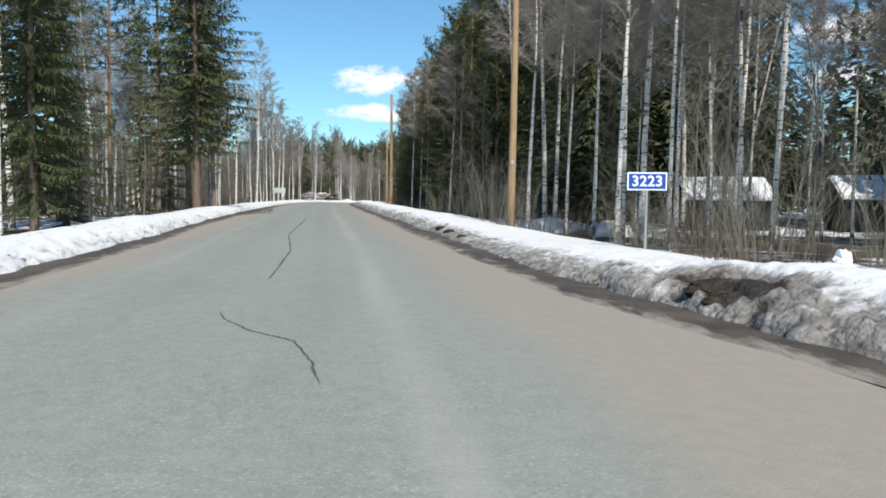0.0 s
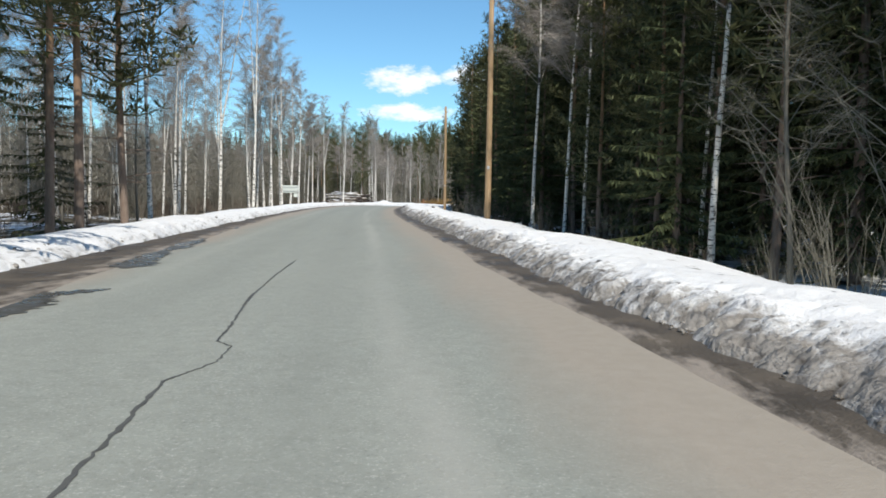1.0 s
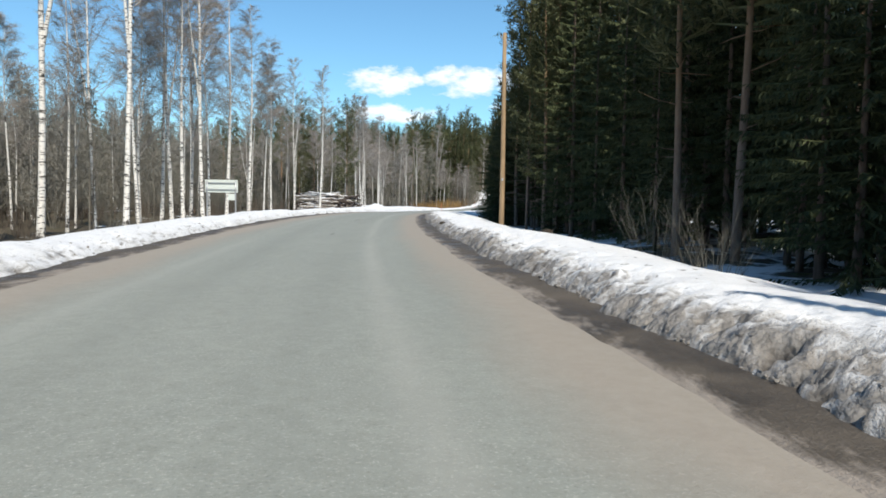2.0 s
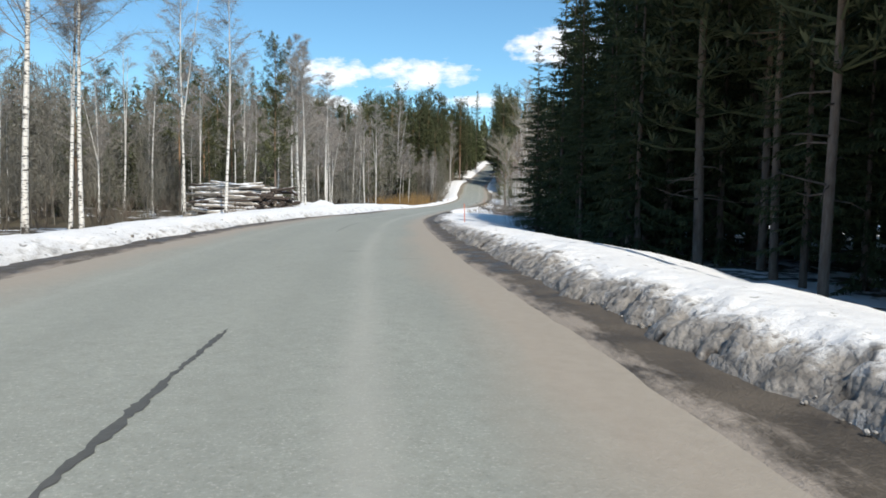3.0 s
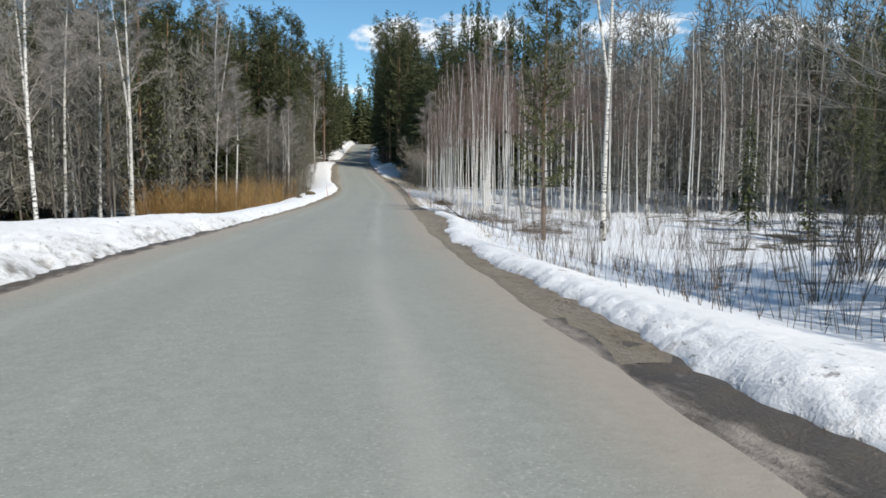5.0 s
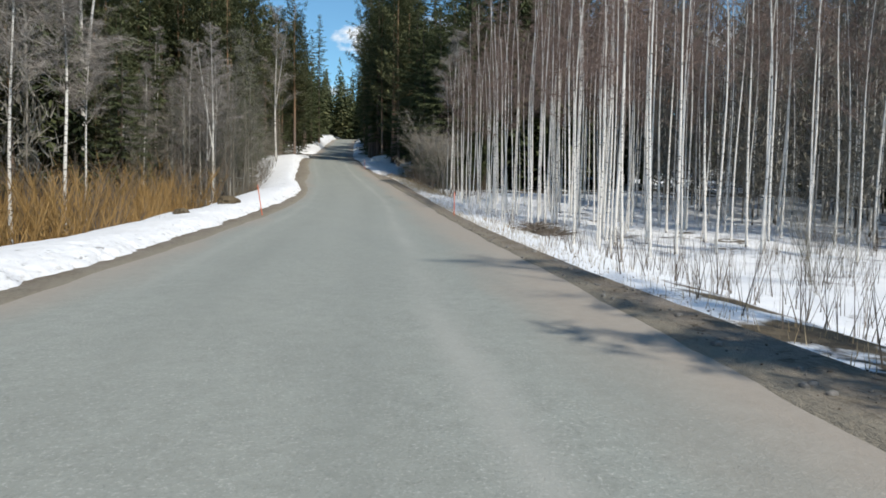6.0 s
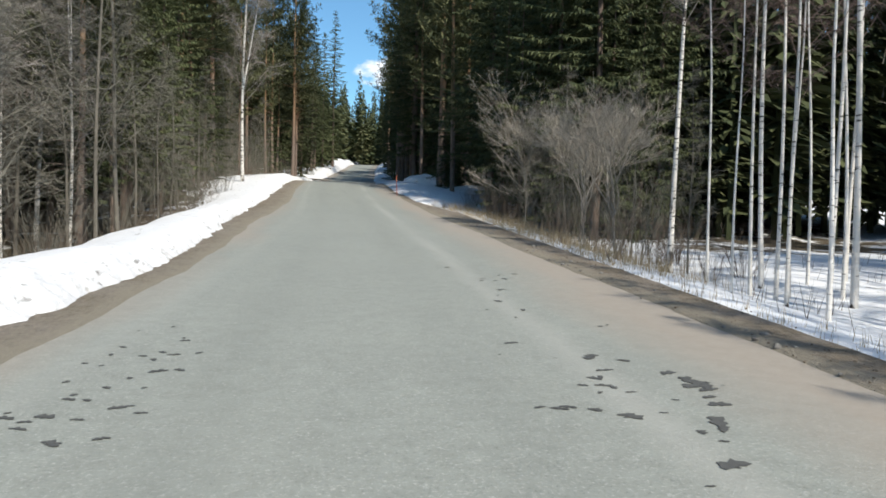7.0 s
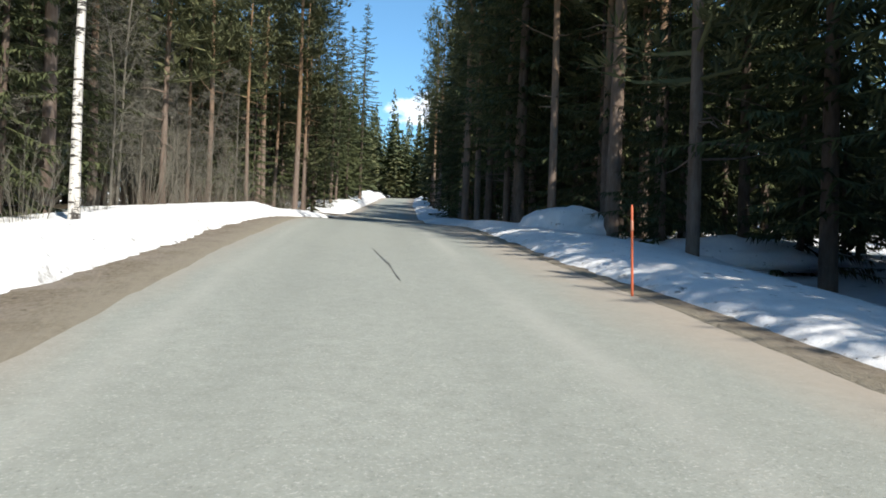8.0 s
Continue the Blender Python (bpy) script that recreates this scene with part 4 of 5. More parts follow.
# ---- trees at their places: kind, form, x, y, size ----
TREES = [("b", 0, -12.3, 73.0, 0.85), ("b", 2, -15.8, 75.4, 0.85), ("b", 1, -12.3, 51.4, 0.9), ("b", 3, -13.3, 52.6, 0.95), ("b", 0, -14.0, 50.6, 0.9),
         ("b", 1, -8.9, 87.5, 0.85), ("b", 4, -9.6, 88.6, 0.9), ("b", 0, -10.4, 96, 0.85), ("b", 2, -11.5, 97, 0.8), ("b", 1, -8.6, 101, 0.9),
         ("b", 0, -11.6, 30.0, 0.9), ("b", 2, -10.7, 30.6, 0.9), ("b", 4, -14.2, 38.0, 0.95), ("b", 1, -13.1, 38.4, 0.9), ("b", 0, -11.9, 38.2, 0.85),
         ("t", 0, 13.0, 98.5, 1.2), ("t", 2, 15.4, 100.2, 1.25), ("s", 0, 28.5, 101, 0.68), ("b", 3, 21.4, 98.5, 0.75), ("b", 3, 29.4, 94.0, 0.8), ("b", 3, 30.4, 95.0, 0.8), ("b", 3, 31.2, 97.0, 0.75),
         ("p", 3, 13.7, 121.1, 0.60), ("b", 2, 16.3, 120.8, 0.85),
         ("b", 1, -1.0, 154.4, 0.8), ("b", 3, 0.6, 155.3, 0.85), ("b", 4, -8.5, 152.0, 0.8), ("b", 1, -10.5, 150.0, 0.85), ("b", 3, -9.3, 156, 0.8),
         ("n", 2, -0.1, -33.0, 1.4), ("n", 0, -6.5, -38.0, 1.4), ("p", 0, -6.1, -15.0, 0.95), ("p", 1, -12.0, -18.0, 1.0),
         ("p", 2, -10.5, 82.0, 0.78), ("n", 0, 26.5, 201.0, 1.25), ("p", 0, 24.6, 211.5, 1.0), ("s", 1, 27.2, 297.0, 1.3), ("s", 0, 24.2, 286.0, 1.25), ("s", 4, 21.2, 273.0, 1.15), ("n", 2, 24.8, 193.2, 1.1), ("n", 2, 24.7, 195.4, 1.1), ("n", 2, 27.0, 196.4, 1.3), ("n", 0, 25.4, 190.6, 1.05), ("h", 0, 24.3, 178.6, 0.6), ("h", 1, 24.6, 181.0, 0.6), ("n", 2, 24.9, 183.4, 1.05), ("n", 2, 24.5, 186.0, 1.0), ("n", 2, 25.0, 188.2, 1.0), ("h", 2, 26.6, 179.8, 0.7), ("h", 0, 27.0, 182.4, 0.7), ("n", 2, 27.2, 185.0, 1.35), ("n", 2, 27.4, 187.4, 1.35),
         ("p", 3, 7.9, 43.0, 0.85), ("p", 2, 8.1, 37.5, 0.9), ("p", 3, 8.6, 32.5, 0.85), ("p", 1, 26.6, 228.0, 1.05), ("p", 3, 25.6, 219.5, 1.05), ("p", 0, 29.4, 243.0, 1.1),
         ("b", 3, 17.6, -43.8, 0.9), ("b", 3, 19.3, -43.4, 0.85), ("b", 3, 20.2, -44.6, 0.9), ("b", 3, 19.7, -50.6, 0.95), ("b", 3, 22.9, -42.0, 0.8), ("b", 3, 21.7, -49.6, 1.0), ("b", 3, 24.6, -45.8, 0.8), ("b", 3, 24.2, -49.4, 1.0), ("b", 3, 25.6, -49.0, 0.95), ("b", 3, 29.8, -43.2, 0.9), ("b", 3, 30.2, -45.8, 0.8),
         ("b", 3, 14.5, -24.0, 0.85), ("b", 3, 12.7, -16.0, 0.85), ("b", 3, 12.1, -15.0, 0.75), ("b", 3, 11.3, -11.0, 0.85), ("b", 3, 15.2, -21.0, 0.8),
         ("b", 1, 19.8, -37, 1.0), ("b", 2, 17.8, -33, 1.0), ("b", 0, 27.0, -42.0, 1.0),
         ("t", 1, 22.4, 179.0, 0.6), ("t", 2, 23.6, 185.7, 0.6), ("b", 3, 21.4, 172.8, 0.75), ("b", 4, 11.5, 204.4, 0.95), ("p", 0, 11.5, 231.0, 1.0), ("p", 1, 16.5, 240.0, 1.0)]
random.seed(5)
taken = []
for kind, form, x, y, sc in TREES:
    plant(kind, form, x, y, sc)
    taken.append((x, y))


def free_spot(x, y, gap):
    if all((x - a) ** 2 + (y - b) ** 2 > gap * gap for a, b in taken):
        taken.append((x, y))
        return True
    return False


def fill(kinds, s0, s1, u0, u1, count, gap, lo=0.8, hi=1.1, bias=1.0, edge=None):
    """Fills a stretch beside the road with trees of the given kinds, denser towards the road with bias over 1.
    edge: the wood rises in steps from this offset, low trees at its rim and tall ones behind."""
    n = tries = 0
    while n < count and tries < count * 14:
        tries += 1
        s, k = rnd(s0, s1), rnd(0, 1) ** bias
        u = u0 + (u1 - u0) * k
        p = place(s, u)
        kind, form, size = random.choice(kinds), random.randrange(5), rnd(lo, hi)
        if edge is not None and kind in TALL:
            top = TALL[kind][form % len(TALL[kind])]
            size = min(size, (u - edge) * 2.4 * (1.5 if kind in "abt" else 1.0) / top)
            if size < (0.5 if kind in "pb" else 0.22):
                continue
        if kind in "spn" and 24 < p.x < 44 and -52 < p.y < -25:      # the cabins' clearing
            continue
        if free_spot(p.x, p.y, gap):
            plant(kind, form, p.x, p.y, size)
            n += 1


# left of the road
fill("w", 146, 166, -8.0, -16, 46, 1.0, 0.8, 1.15)
fill("nn", -48, -36, -8.5, -13, 3, 2.6, 1.0, 1.3)
fill("sppb", -56, -28, -12, -30, 12, 2.6, 0.8, 1.1, 1.4)
fill("bbaa", -72, -30, -8, -24, 22, 1.6)
fill("ppsba", -30, -6, -8.5, -26, 22, 2.2, 0.85, 1.1)
fill("bba", -8, 34, -9.5, -26, 46, 1.4, 0.75, 1.05, 1.2)
fill("aab", 34, 72, -17, -36, 26, 1.8, 0.5, 0.75)
fill("aaab", 60, 92, -19, -34, 28, 1.6, 0.6, 0.85)
fill("nps", 78, 118, -19, -34, 30, 2.0, 0.5, 0.72)
fill("bba", 92, 135, -10, -28, 32, 1.8, 0.6, 0.85)
fill("bbpa", 130, 190, -15, -30, 46, 1.6, 0.8, 1.05)
fill("psp", 130, 200, -22, -40, 34, 2.2, 0.85, 1.1)
fill("b", 156, 188, -7.6, -14, 15, 2.0, 0.5, 0.72)
fill("pnn", 182, 210, -8.2, -14, 44, 1.3, 0.75, 1.15)
fill("ppns", 166, 188, -12.5, -24, 46, 1.5, 0.7, 1.0)
fill("aaa", 166, 188, -6.4, -12, 22, 1.1, 0.6, 1.0)
fill("aa", 186, 204, -6.4, -9, 7, 1.1, 0.5, 0.8)
fill("nps", 196, 244, -13, -30, 60, 1.7, 0.9, 1.25)
fill("psp", 118, 178, -25, -42, 56, 2.0, 0.75, 1.0)
fill("pnap", 186, 216, -9.0, -22, 34, 1.6, 0.75, 1.0, 1.2)
fill("aa", 198, 232, -7.5, -14, 26, 1.2, 0.5, 0.9)
fill("ppns", 206, 250, -8.0, -22, 38, 1.8, 0.8, 1.05, 1.4)
fill("sspp", 245, 290, -6.0, -22, 30, 2.0, 0.85, 1.15, 1.6)
# right of the road
fill("bba", -66, -36, 12, 28, 38, 1.8, 0.8, 1.0)
fill("aa", -66, -8, 9.5, 18, 14, 1.4, 0.7, 1.2)
fill("spp", -66, -34, 21, 40, 40, 1.9, 0.85, 1.1, 1.0, 6.5)
fill("ssp", -38, -20, 11, 34, 34, 1.7, 0.85, 1.1, 1.0, 6.5)
fill("nnp", -26, 0, 9.0, 12.6, 26, 1.2, 0.7, 1.1, 1.0, 5.0)
fill("nns", 44, 66, 9.2, 12.6, 30, 1.1, 0.75, 1.1, 1.0, 4.8)
fill("nnp", 0, 50, 11.2, 14.0, 40, 1.2, 0.7, 1.1, 1.0, 5.0)
fill("sps", -26, 67, 13, 17, 56, 1.2, 0.8, 1.1, 1.0, 5.6)
fill("sspb", -26, 30, 12, 30, 52, 1.7, 0.85, 1.15, 1.3, 6.0)
fill("sspps", 22, 70, 12.5, 30, 58, 1.7, 0.85, 1.15, 1.2, 6.0)
fill("ssan", 98, 126, 20, 36, 36, 1.6, 0.3, 0.45)
fill("aba", 76, 92, 18, 28, 9, 2.2, 0.25, 0.35)
fill("sps", 100, 132, 25, 52, 46, 1.8, 0.36, 0.5)
fill("sss", 72, 94, 17, 36, 30, 1.7, 0.22, 0.36)
fill("sps", 84, 128, 20, 46, 54, 1.8, 0.28, 0.42, 1.0, 3.0)
fill("g", 147, 174, 6.0, 16, 105, 0.95, 0.85, 1.1, 1.0, 3.2)
fill("g", 141, 178, 15, 36, 165, 1.2, 0.85, 1.1)
fill("ssp", 136, 190, 36, 56, 60, 1.9, 0.6, 0.8)
fill("n", 184, 196, 7.6, 11, 20, 1.3, 0.5, 1.0, 1.0, 3.0)
fill("n", 179, 190, 9.4, 12.6, 24, 1.0, 0.8, 1.2, 1.0, 3.5)
fill("s", 180, 197, 11.5, 19.5, 50, 1.0, 0.85, 1.2, 1.0, 3.4)
fill("sns", 189, 198, 9.2, 16, 34, 1.0, 0.85, 1.15, 1.0, 4.4)
fill("sn", 198, 210, 12.5, 20, 24, 1.3, 0.4, 0.6)
fill("taa", 174, 186, 6.6, 10, 6, 1.4, 0.4, 0.6)
fill("sssps", 184, 199, 12, 30, 40, 1.5, 0.85, 1.1, 1.2, 3.6)
fill("nnp", 204, 226, 6.8, 11, 26, 1.4, 0.8, 1.15)
fill("sps", 216, 262, 5.6, 9, 18, 1.8, 0.95, 1.15)
fill("ssps", 210, 262, 8.0, 22, 64, 1.6, 0.8, 1.1, 1.5)
fill("sspp", 255, 292, 5.8, 22, 24, 1.9, 0.85, 1.15, 1.5)
# undergrowth
fill("h", -70, -36, 7.4, 16, 44, 0.9, 0.4, 0.9)
fill("h", -40, 10, 7.0, 10, 14, 1.2, 0.4, 0.7)
fill("h", 68, 94, 11.5, 20, 18, 0.9, 0.3, 0.6)
fill("h", 94, 112, 8, 22, 40, 0.9, 0.5, 1.0)
fill("h", 104, 150, 8, 26, 30, 1.2, 0.3, 0.6)
fill("h", -20, 120, -9, -30, 120, 1.1, 0.5, 1.0)
fill("h", 20, 130, -16, -45, 130, 1.2, 0.6, 1.1)
fill("h", 172, 192, 5.6, 10, 30, 0.8, 0.35, 0.75)
fill("h", 60, 74, 7.5, 12, 16, 0.8, 0.35, 0.7)
fill("h", 164, 214, -6.2, -16, 96, 0.7, 0.35, 0.72, 1.4)
fill("h", 214, 250, -6.5, -12, 30, 0.9, 0.5, 0.9)


def low_conifer(h, w, seed, thin=1):
    """A conifer of loose drooping sprays for trees far back in the wood."""
    random.seed(seed)
    c = Buf()
    c.tube([Vector((0, 0, 0)), Vector((0, 0, h * 0.5))], [0.16, 0.1], 4)
    z = h * 0.08
    while z < h * 0.98:
        f = z / h
        for k in range(6 * thin):
            a = rnd(0, 6.28)
            ln = (w * (1 - f) ** 0.8 * rnd(0.55, 1.2) + 0.2) * (0.6 + 0.4 * min(1, f * 5))
            p, start = polar(a, 0), rnd(0.0, 0.55)
            d = polar(a + rnd(-0.9, 0.9), 0) * ln * rnd(0.4, 0.7)
            c.leafy(p * ln * start + Vector((0, 0, z + rnd(-0.3, 0.3))), d + Vector((0, 0, rnd(-0.45, 0.1))), (ln * rnd(0.3, 0.6) + 0.12) / thin ** 0.8, rnd(0.1, 0.35))
        z += h * 0.026 * rnd(0.7, 1.3)
    return c


def scatter(name, buf, mat, spots, label, category):
    base = np.array([tuple(v) for v in buf.v])
    verts, faces = [], []
    for k, (x, y, z, sc, a) in enumerate(spots):
        ca, sn = math.cos(a) * sc, math.sin(a) * sc
        verts.append(np.stack([base[:, 0] * ca - base[:, 1] * sn + x, base[:, 0] * sn + base[:, 1] * ca + y, base[:, 2] * sc + z], -1))
        o = k * len(base)
        faces += [tuple(i + o for i in f) for f in buf.f]
    ob = new(name, mesh_of(name, np.concatenate(verts).tolist(), faces, mat))
    return tagged(ob, label, category, kind="stuff")


# ---- the trees stood on the ground: the nearest of each kind are things, those deep in the wood are joined ----
for kind, models in KINDS.items():
    rows = sorted((r for r in PLANTS if r[0] == kind), key=lambda r: abs(to_su(r[2], r[3])[1]) + (30 if r[3] < -66 else 0))
    used = set()
    deep = {}
    for n, (_, which, x, y, size, turn) in enumerate(rows):
        at = on_ground(x, y)
        if n >= {"s": 120, "b": 140, "g": 150}.get(kind, 285):
            deep.setdefault(which, []).append((at.x, at.y, at.z, size, turn))
            continue
        wide, lean = 0.85 + 0.3 * ((turn * 7.3) % 1), (2.5 if kind in "bga" else 1.0) * (((turn * 13.7) % 1) - 0.5)
        m = Matrix.Translation(at) @ pose(0, 0, 0, lean, 0, math.degrees(turn)) @ Matrix.Diagonal((size * wide, size * wide, size, 1))
        ob = copy_thing(models[which], m) if which in used else models[which]
        used.add(which)
        ob.matrix_basis = m
    for which, spots in deep.items():
        model = models[which]
        if kind == "s":
            scatter("deep_spruce_wood", low_conifer(TALL["s"][which], 2.6, 120 + which, 3), M_SPRUCE, spots, "dense spruce growth deep in the wood", "woods")
            continue
        for src in (list(model.children) or [model]):
            me = src.data
            buf = Buf()
            buf.v = [v.co for v in me.vertices]
            buf.f = [tuple(p.vertices) for p in me.polygons][::2 if kind in "bg" and src.name.startswith("crown") else 1]
            nm = model.name.split(".")[0]
            scatter("deep_" + nm + "_wood", buf, me.materials[0], spots, "dense " + nm + " growth deep in the wood", "woods")


# ---- far woods on both sides, joined ----
def low_birch(h, seed, w=0.07):
    """A rounded cloud of fine twigs for trees far back in the wood."""
    random.seed(seed)
    c = Buf()
    for k in range(520):
        z = h * rnd(0.10, 0.97)
        f = z / h
        b = polar(rnd(0, 6.28), 0) * rnd(0, 1.7) * (0.4 + 1.1 * math.sin(min(1.0, f * 1.15) * 2.9)) * 0.8 + Vector((0, 0, z))
        c.blade(b, polar(rnd(0, 6.28), rnd(0.1, 1.5)) * rnd(0.5, 1.5), w * rnd(0.6, 1.4))
    return c


def low_stem(h, r, seed):
    random.seed(seed)
    c = Buf()
    c.tube(stem_line(h, 0.02, 0.2, 5), [r, r * 0.85, r * 0.65, r * 0.4, 0.02], 4)
    return c


def far_spots(regions, seed):
    rng = np.random.default_rng(seed)
    out = []
    for s0, s1, u0, u1, n, *low in regions:
        for _ in range(n):
            p = place(rng.uniform(s0, s1), rng.uniform(min(u0, u1), max(u0, u1)))
            out.append((p.x, p.y, p.z - 0.2, rng.uniform(0.75, 1.15) * (low[0] if low else 1.0), rng.uniform(0, 6.28)))
    return out


for k, (h, w) in enumerate(((17, 2.9), (20, 3.3), (19, 2.8))):
    scatter("far_spruces", low_conifer(h, w, 70 + k), M_SPRUCE if k < 2 else M_PINE,
            far_spots([(-110, -20, -38, -75, 10), (-20, 60, -40, -85, 70, 0.64), (60, 130, -40, -95, 110, 0.64), (130, 215, -38, -80, 45), (210, 420, -20, -70, 75), (285, 420, -6, -20, 60), (345, 420, -30, 20, 40, 1.15),
                       (-110, 76, 30, 70, 62), (90, 140, 45, 90, 34, 0.72), (140, 215, 44, 75, 50), (210, 420, 20, 70, 75), (285, 420, 6, 20, 34)], 80 + k), "distant dark conifer wood", "woods")
far_b = [(-20, 60, -28, -75, 200, 0.66), (30, 125, -24, -42, 170, 0.62), (60, 150, -32, -85, 300, 0.68), (150, 215, -32, -60, 50), (128, 205, -15, -38, 80, 0.85), (88, 130, 30, 80, 46, 0.6), (145, 186, 20, 45, 75), (-110, -20, 26, 60, 24)]
for k in range(2):
    spots = far_spots(far_b, 90 + k)
    scatter("far_birches", low_birch(17, 95 + k, 0.085), M_FARTWIG, spots, "distant leafless birch crowns", "woods")
    scatter("far_birch_stems", low_stem(15, 0.06, 97 + k), M_BIRCH if k else M_ASPENBARK, spots[::2], "distant white birch trunks", "woods")


# ---- things ----
def mat_plain_snow():
    m = Mat("roof_snow", 0.6, spec=0.25)
    n = m.noise(1.6, 5, 0.6)
    return m.done(m.mix(m.span(n, 0.3, 0.7), (0.72, 0.75, 0.79), (0.84, 0.85, 0.87)), m.noise(7, 5), 0.4, 0.04)


M_GROUNDSNOW = mat_plain_snow()


def part(name, bm, material, parent, label=""):
    me = bpy.data.meshes.new(name)
    bm.to_mesh(me)
    bm.free()
    me.materials.append(material)
    ob = new(name, me)
    ob.parent = parent
    return tagged(ob, label)


def bm_box(sx, sy, sz, at=(0, 0, 0), bevel=0.0):
    bm = bmesh.new()
    bmesh.ops.create_cube(bm, size=1.0, matrix=Matrix.Translation(at) @ Matrix.Diagonal((sx, sy, sz, 1)))
    if bevel:
        bmesh.ops.bevel(bm, geom=bm.edges[:], offset=bevel, segments=2, affect="EDGES")
    return bm


def bm_rod(p, q, r0, r1, sides=10, wob=0.0):
    bm = bmesh.new()
    p, q = Vector(p), Vector(q)
    d = q - p
    n = 5
    rings = []
    rot = d.to_track_quat("Z", "Y").to_matrix()
    for k in range(n + 1):
        t = k / n
        c = p + d * t + Vector((wob * math.sin(t * 4), wob * math.cos(t * 3), 0))
        r = r0 + (r1 - r0) * t
        rings.append([bm.verts.new(c + rot @ Vector((math.cos(6.2832 * j / sides) * r, math.sin(6.2832 * j / sides) * r, 0))) for j in range(sides)])
    for a, b in zip(rings, rings[1:]):
        for j in range(sides):
            bm.faces.new((a[j], a[(j + 1) % sides], b[(j + 1) % sides], b[j])).smooth = True
    bm.faces.new(rings[0][::-1]), bm.faces.new(rings[-1])
    return bm


# power line poles
def utility_pole(x, y, h, lean):
    ob = tagged(new("utility_pole"), "bare weathered wooden utility pole beside the road", "utility pole", "roadside poles")
    ob.matrix_basis = Matrix.Translation(on_ground(x, y, -0.3)) @ pose(0, 0, 0, lean[0], lean[1], 0)
    part("post", bm_rod((0, 0, 0), (0, 0, h), 0.145, 0.10, 14, 0.01), M_POLE, ob)
    part("cap", bm_rod((0, 0, h), (0, 0, h + 0.06), 0.115, 0.02, 14), M_STEEL, ob, "small metal pole cap")
    part("number_plate", bm_box(0.10, 0.012, 0.14, (0, -0.137, 3.1), 0.003), M_STEEL, ob, "small metal tag")
    for k in range(2):
        part("insulator_hook", bm_rod((0.10 * (1 if k else -1), 0, h - 0.3 - 0.3 * k), (0.24 * (1 if k else -1), 0, h - 0.12 - 0.3 * k), 0.015, 0.03, 8), M_STEEL, ob, "metal hook near the top")
    return ob


for x, y, h, lean in ((16.45, -48.2, 10.5, (0, 0.6)), (9.4, -10.6, 10.6, (0, 0.3)), (5.95, 29.1, 10.8, (0, 0.0))):
    utility_pole(x, y, h, lean)


# road number sign
def number_sign(x, y):
    ob = tagged(new("road_sign"), "blue and white road number sign on a steel post", "road sign")
    ob.matrix_basis = Matrix.Translation(on_ground(x, y, -0.2)) @ pose(0, 0, 0, 0, 0, -4)
    part("post", bm_rod((0, 0.03, 0), (0, 0.03, 2.16), 0.03, 0.03, 12), M_STEEL, ob, "galvanised steel post")
    part("plate", bm_box(0.76, 0.012, 0.35, (0, 0, 2.0), 0.004), M_WHITE, ob, "white sign plate")
    part("field", bm_box(0.70, 0.004, 0.29, (0, -0.0085, 2.0)), M_BLUE, ob, "blue field")
    tx = bpy.data.curves.new("digits", "FONT")
    tx.body, tx.size, tx.align_x, tx.align_y, tx.extrude, tx.offset = "3223", 0.285, "CENTER", "CENTER", 0.002, 0.006
    tx.space_character = 1.05
    tx.materials.append(M_WHITE)
    to = new("digits", tx)
    to.parent = ob
    to.matrix_basis = Matrix.Translation((0, -0.0135, 1.995)) @ pose(0, 0, 0, 90, 0, 0)
    for k in (-0.06, 0.06):
        part("clamp", bm_box(0.09, 0.05, 0.03, (0, 0.032, 2.0 + k), 0.004), M_STEEL, ob, "steel clamp")


number_sign(17.95, -60.0)


# large sign seen from behind, on two posts
def board_sign(x, y):
    ob = tagged(new("sign_board"), "white-backed road sign board on two steel posts", "road sign")
    ob.matrix_basis = Matrix.Translation(on_ground(x, y, -0.2)) @ pose(0, 0, 0, 0, 0, 6)
    for k in (-0.85, 0.85):
        part("post", bm_rod((k, 0, 0), (k, 0, 3.2), 0.045, 0.045, 12), M_STEEL, ob, "steel post")
    part("board", bm_box(1.95, 0.03, 0.78, (0, 0.055, 2.85), 0.008), M_SIGNBACK, ob, "pale metal board back")
    for k in (-0.2, 0.2):
        part("rail", bm_box(1.85, 0.04, 0.05, (0, -0.02, 2.85 + k), 0.005), M_STEEL, ob, "steel rail")
    part("small_plate", bm_box(0.42, 0.02, 0.4, (0.6, 0.055, 2.2), 0.006), M_SIGNBACK, ob, "small pale plate under the board")


board_sign(-10.8, 34.0)


# orange marker sticks at the road edge
def marker_stick(s, u, h, lean):
    ob = tagged(new("marker_stick"), "thin orange plastic snow marker stick", "snow marker", "snow markers")
    p = road_point(s, u)
    g = max(float(ground_z(s, u)), p.z - 0.15)
    ob.matrix_basis = Matrix.Translation((p.x, p.y, g - 0.1)) @ pose(0, 0, 0, lean[0], lean[1], 0)
    part("rod", bm_rod((0, 0, 0), (0, 0, h), 0.017, 0.015, 10), M_ORANGE, ob)
    part("reflector", bm_rod((0, 0, h - 0.28), (0, 0, h - 0.16), 0.0175, 0.0175, 10), M_ORANGEBAND, ob, "faded pale orange band")
    part("tip", bm_rod((0, 0, h), (0, 0, h + 0.03), 0.015, 0.006, 10), M_ORANGE, ob)


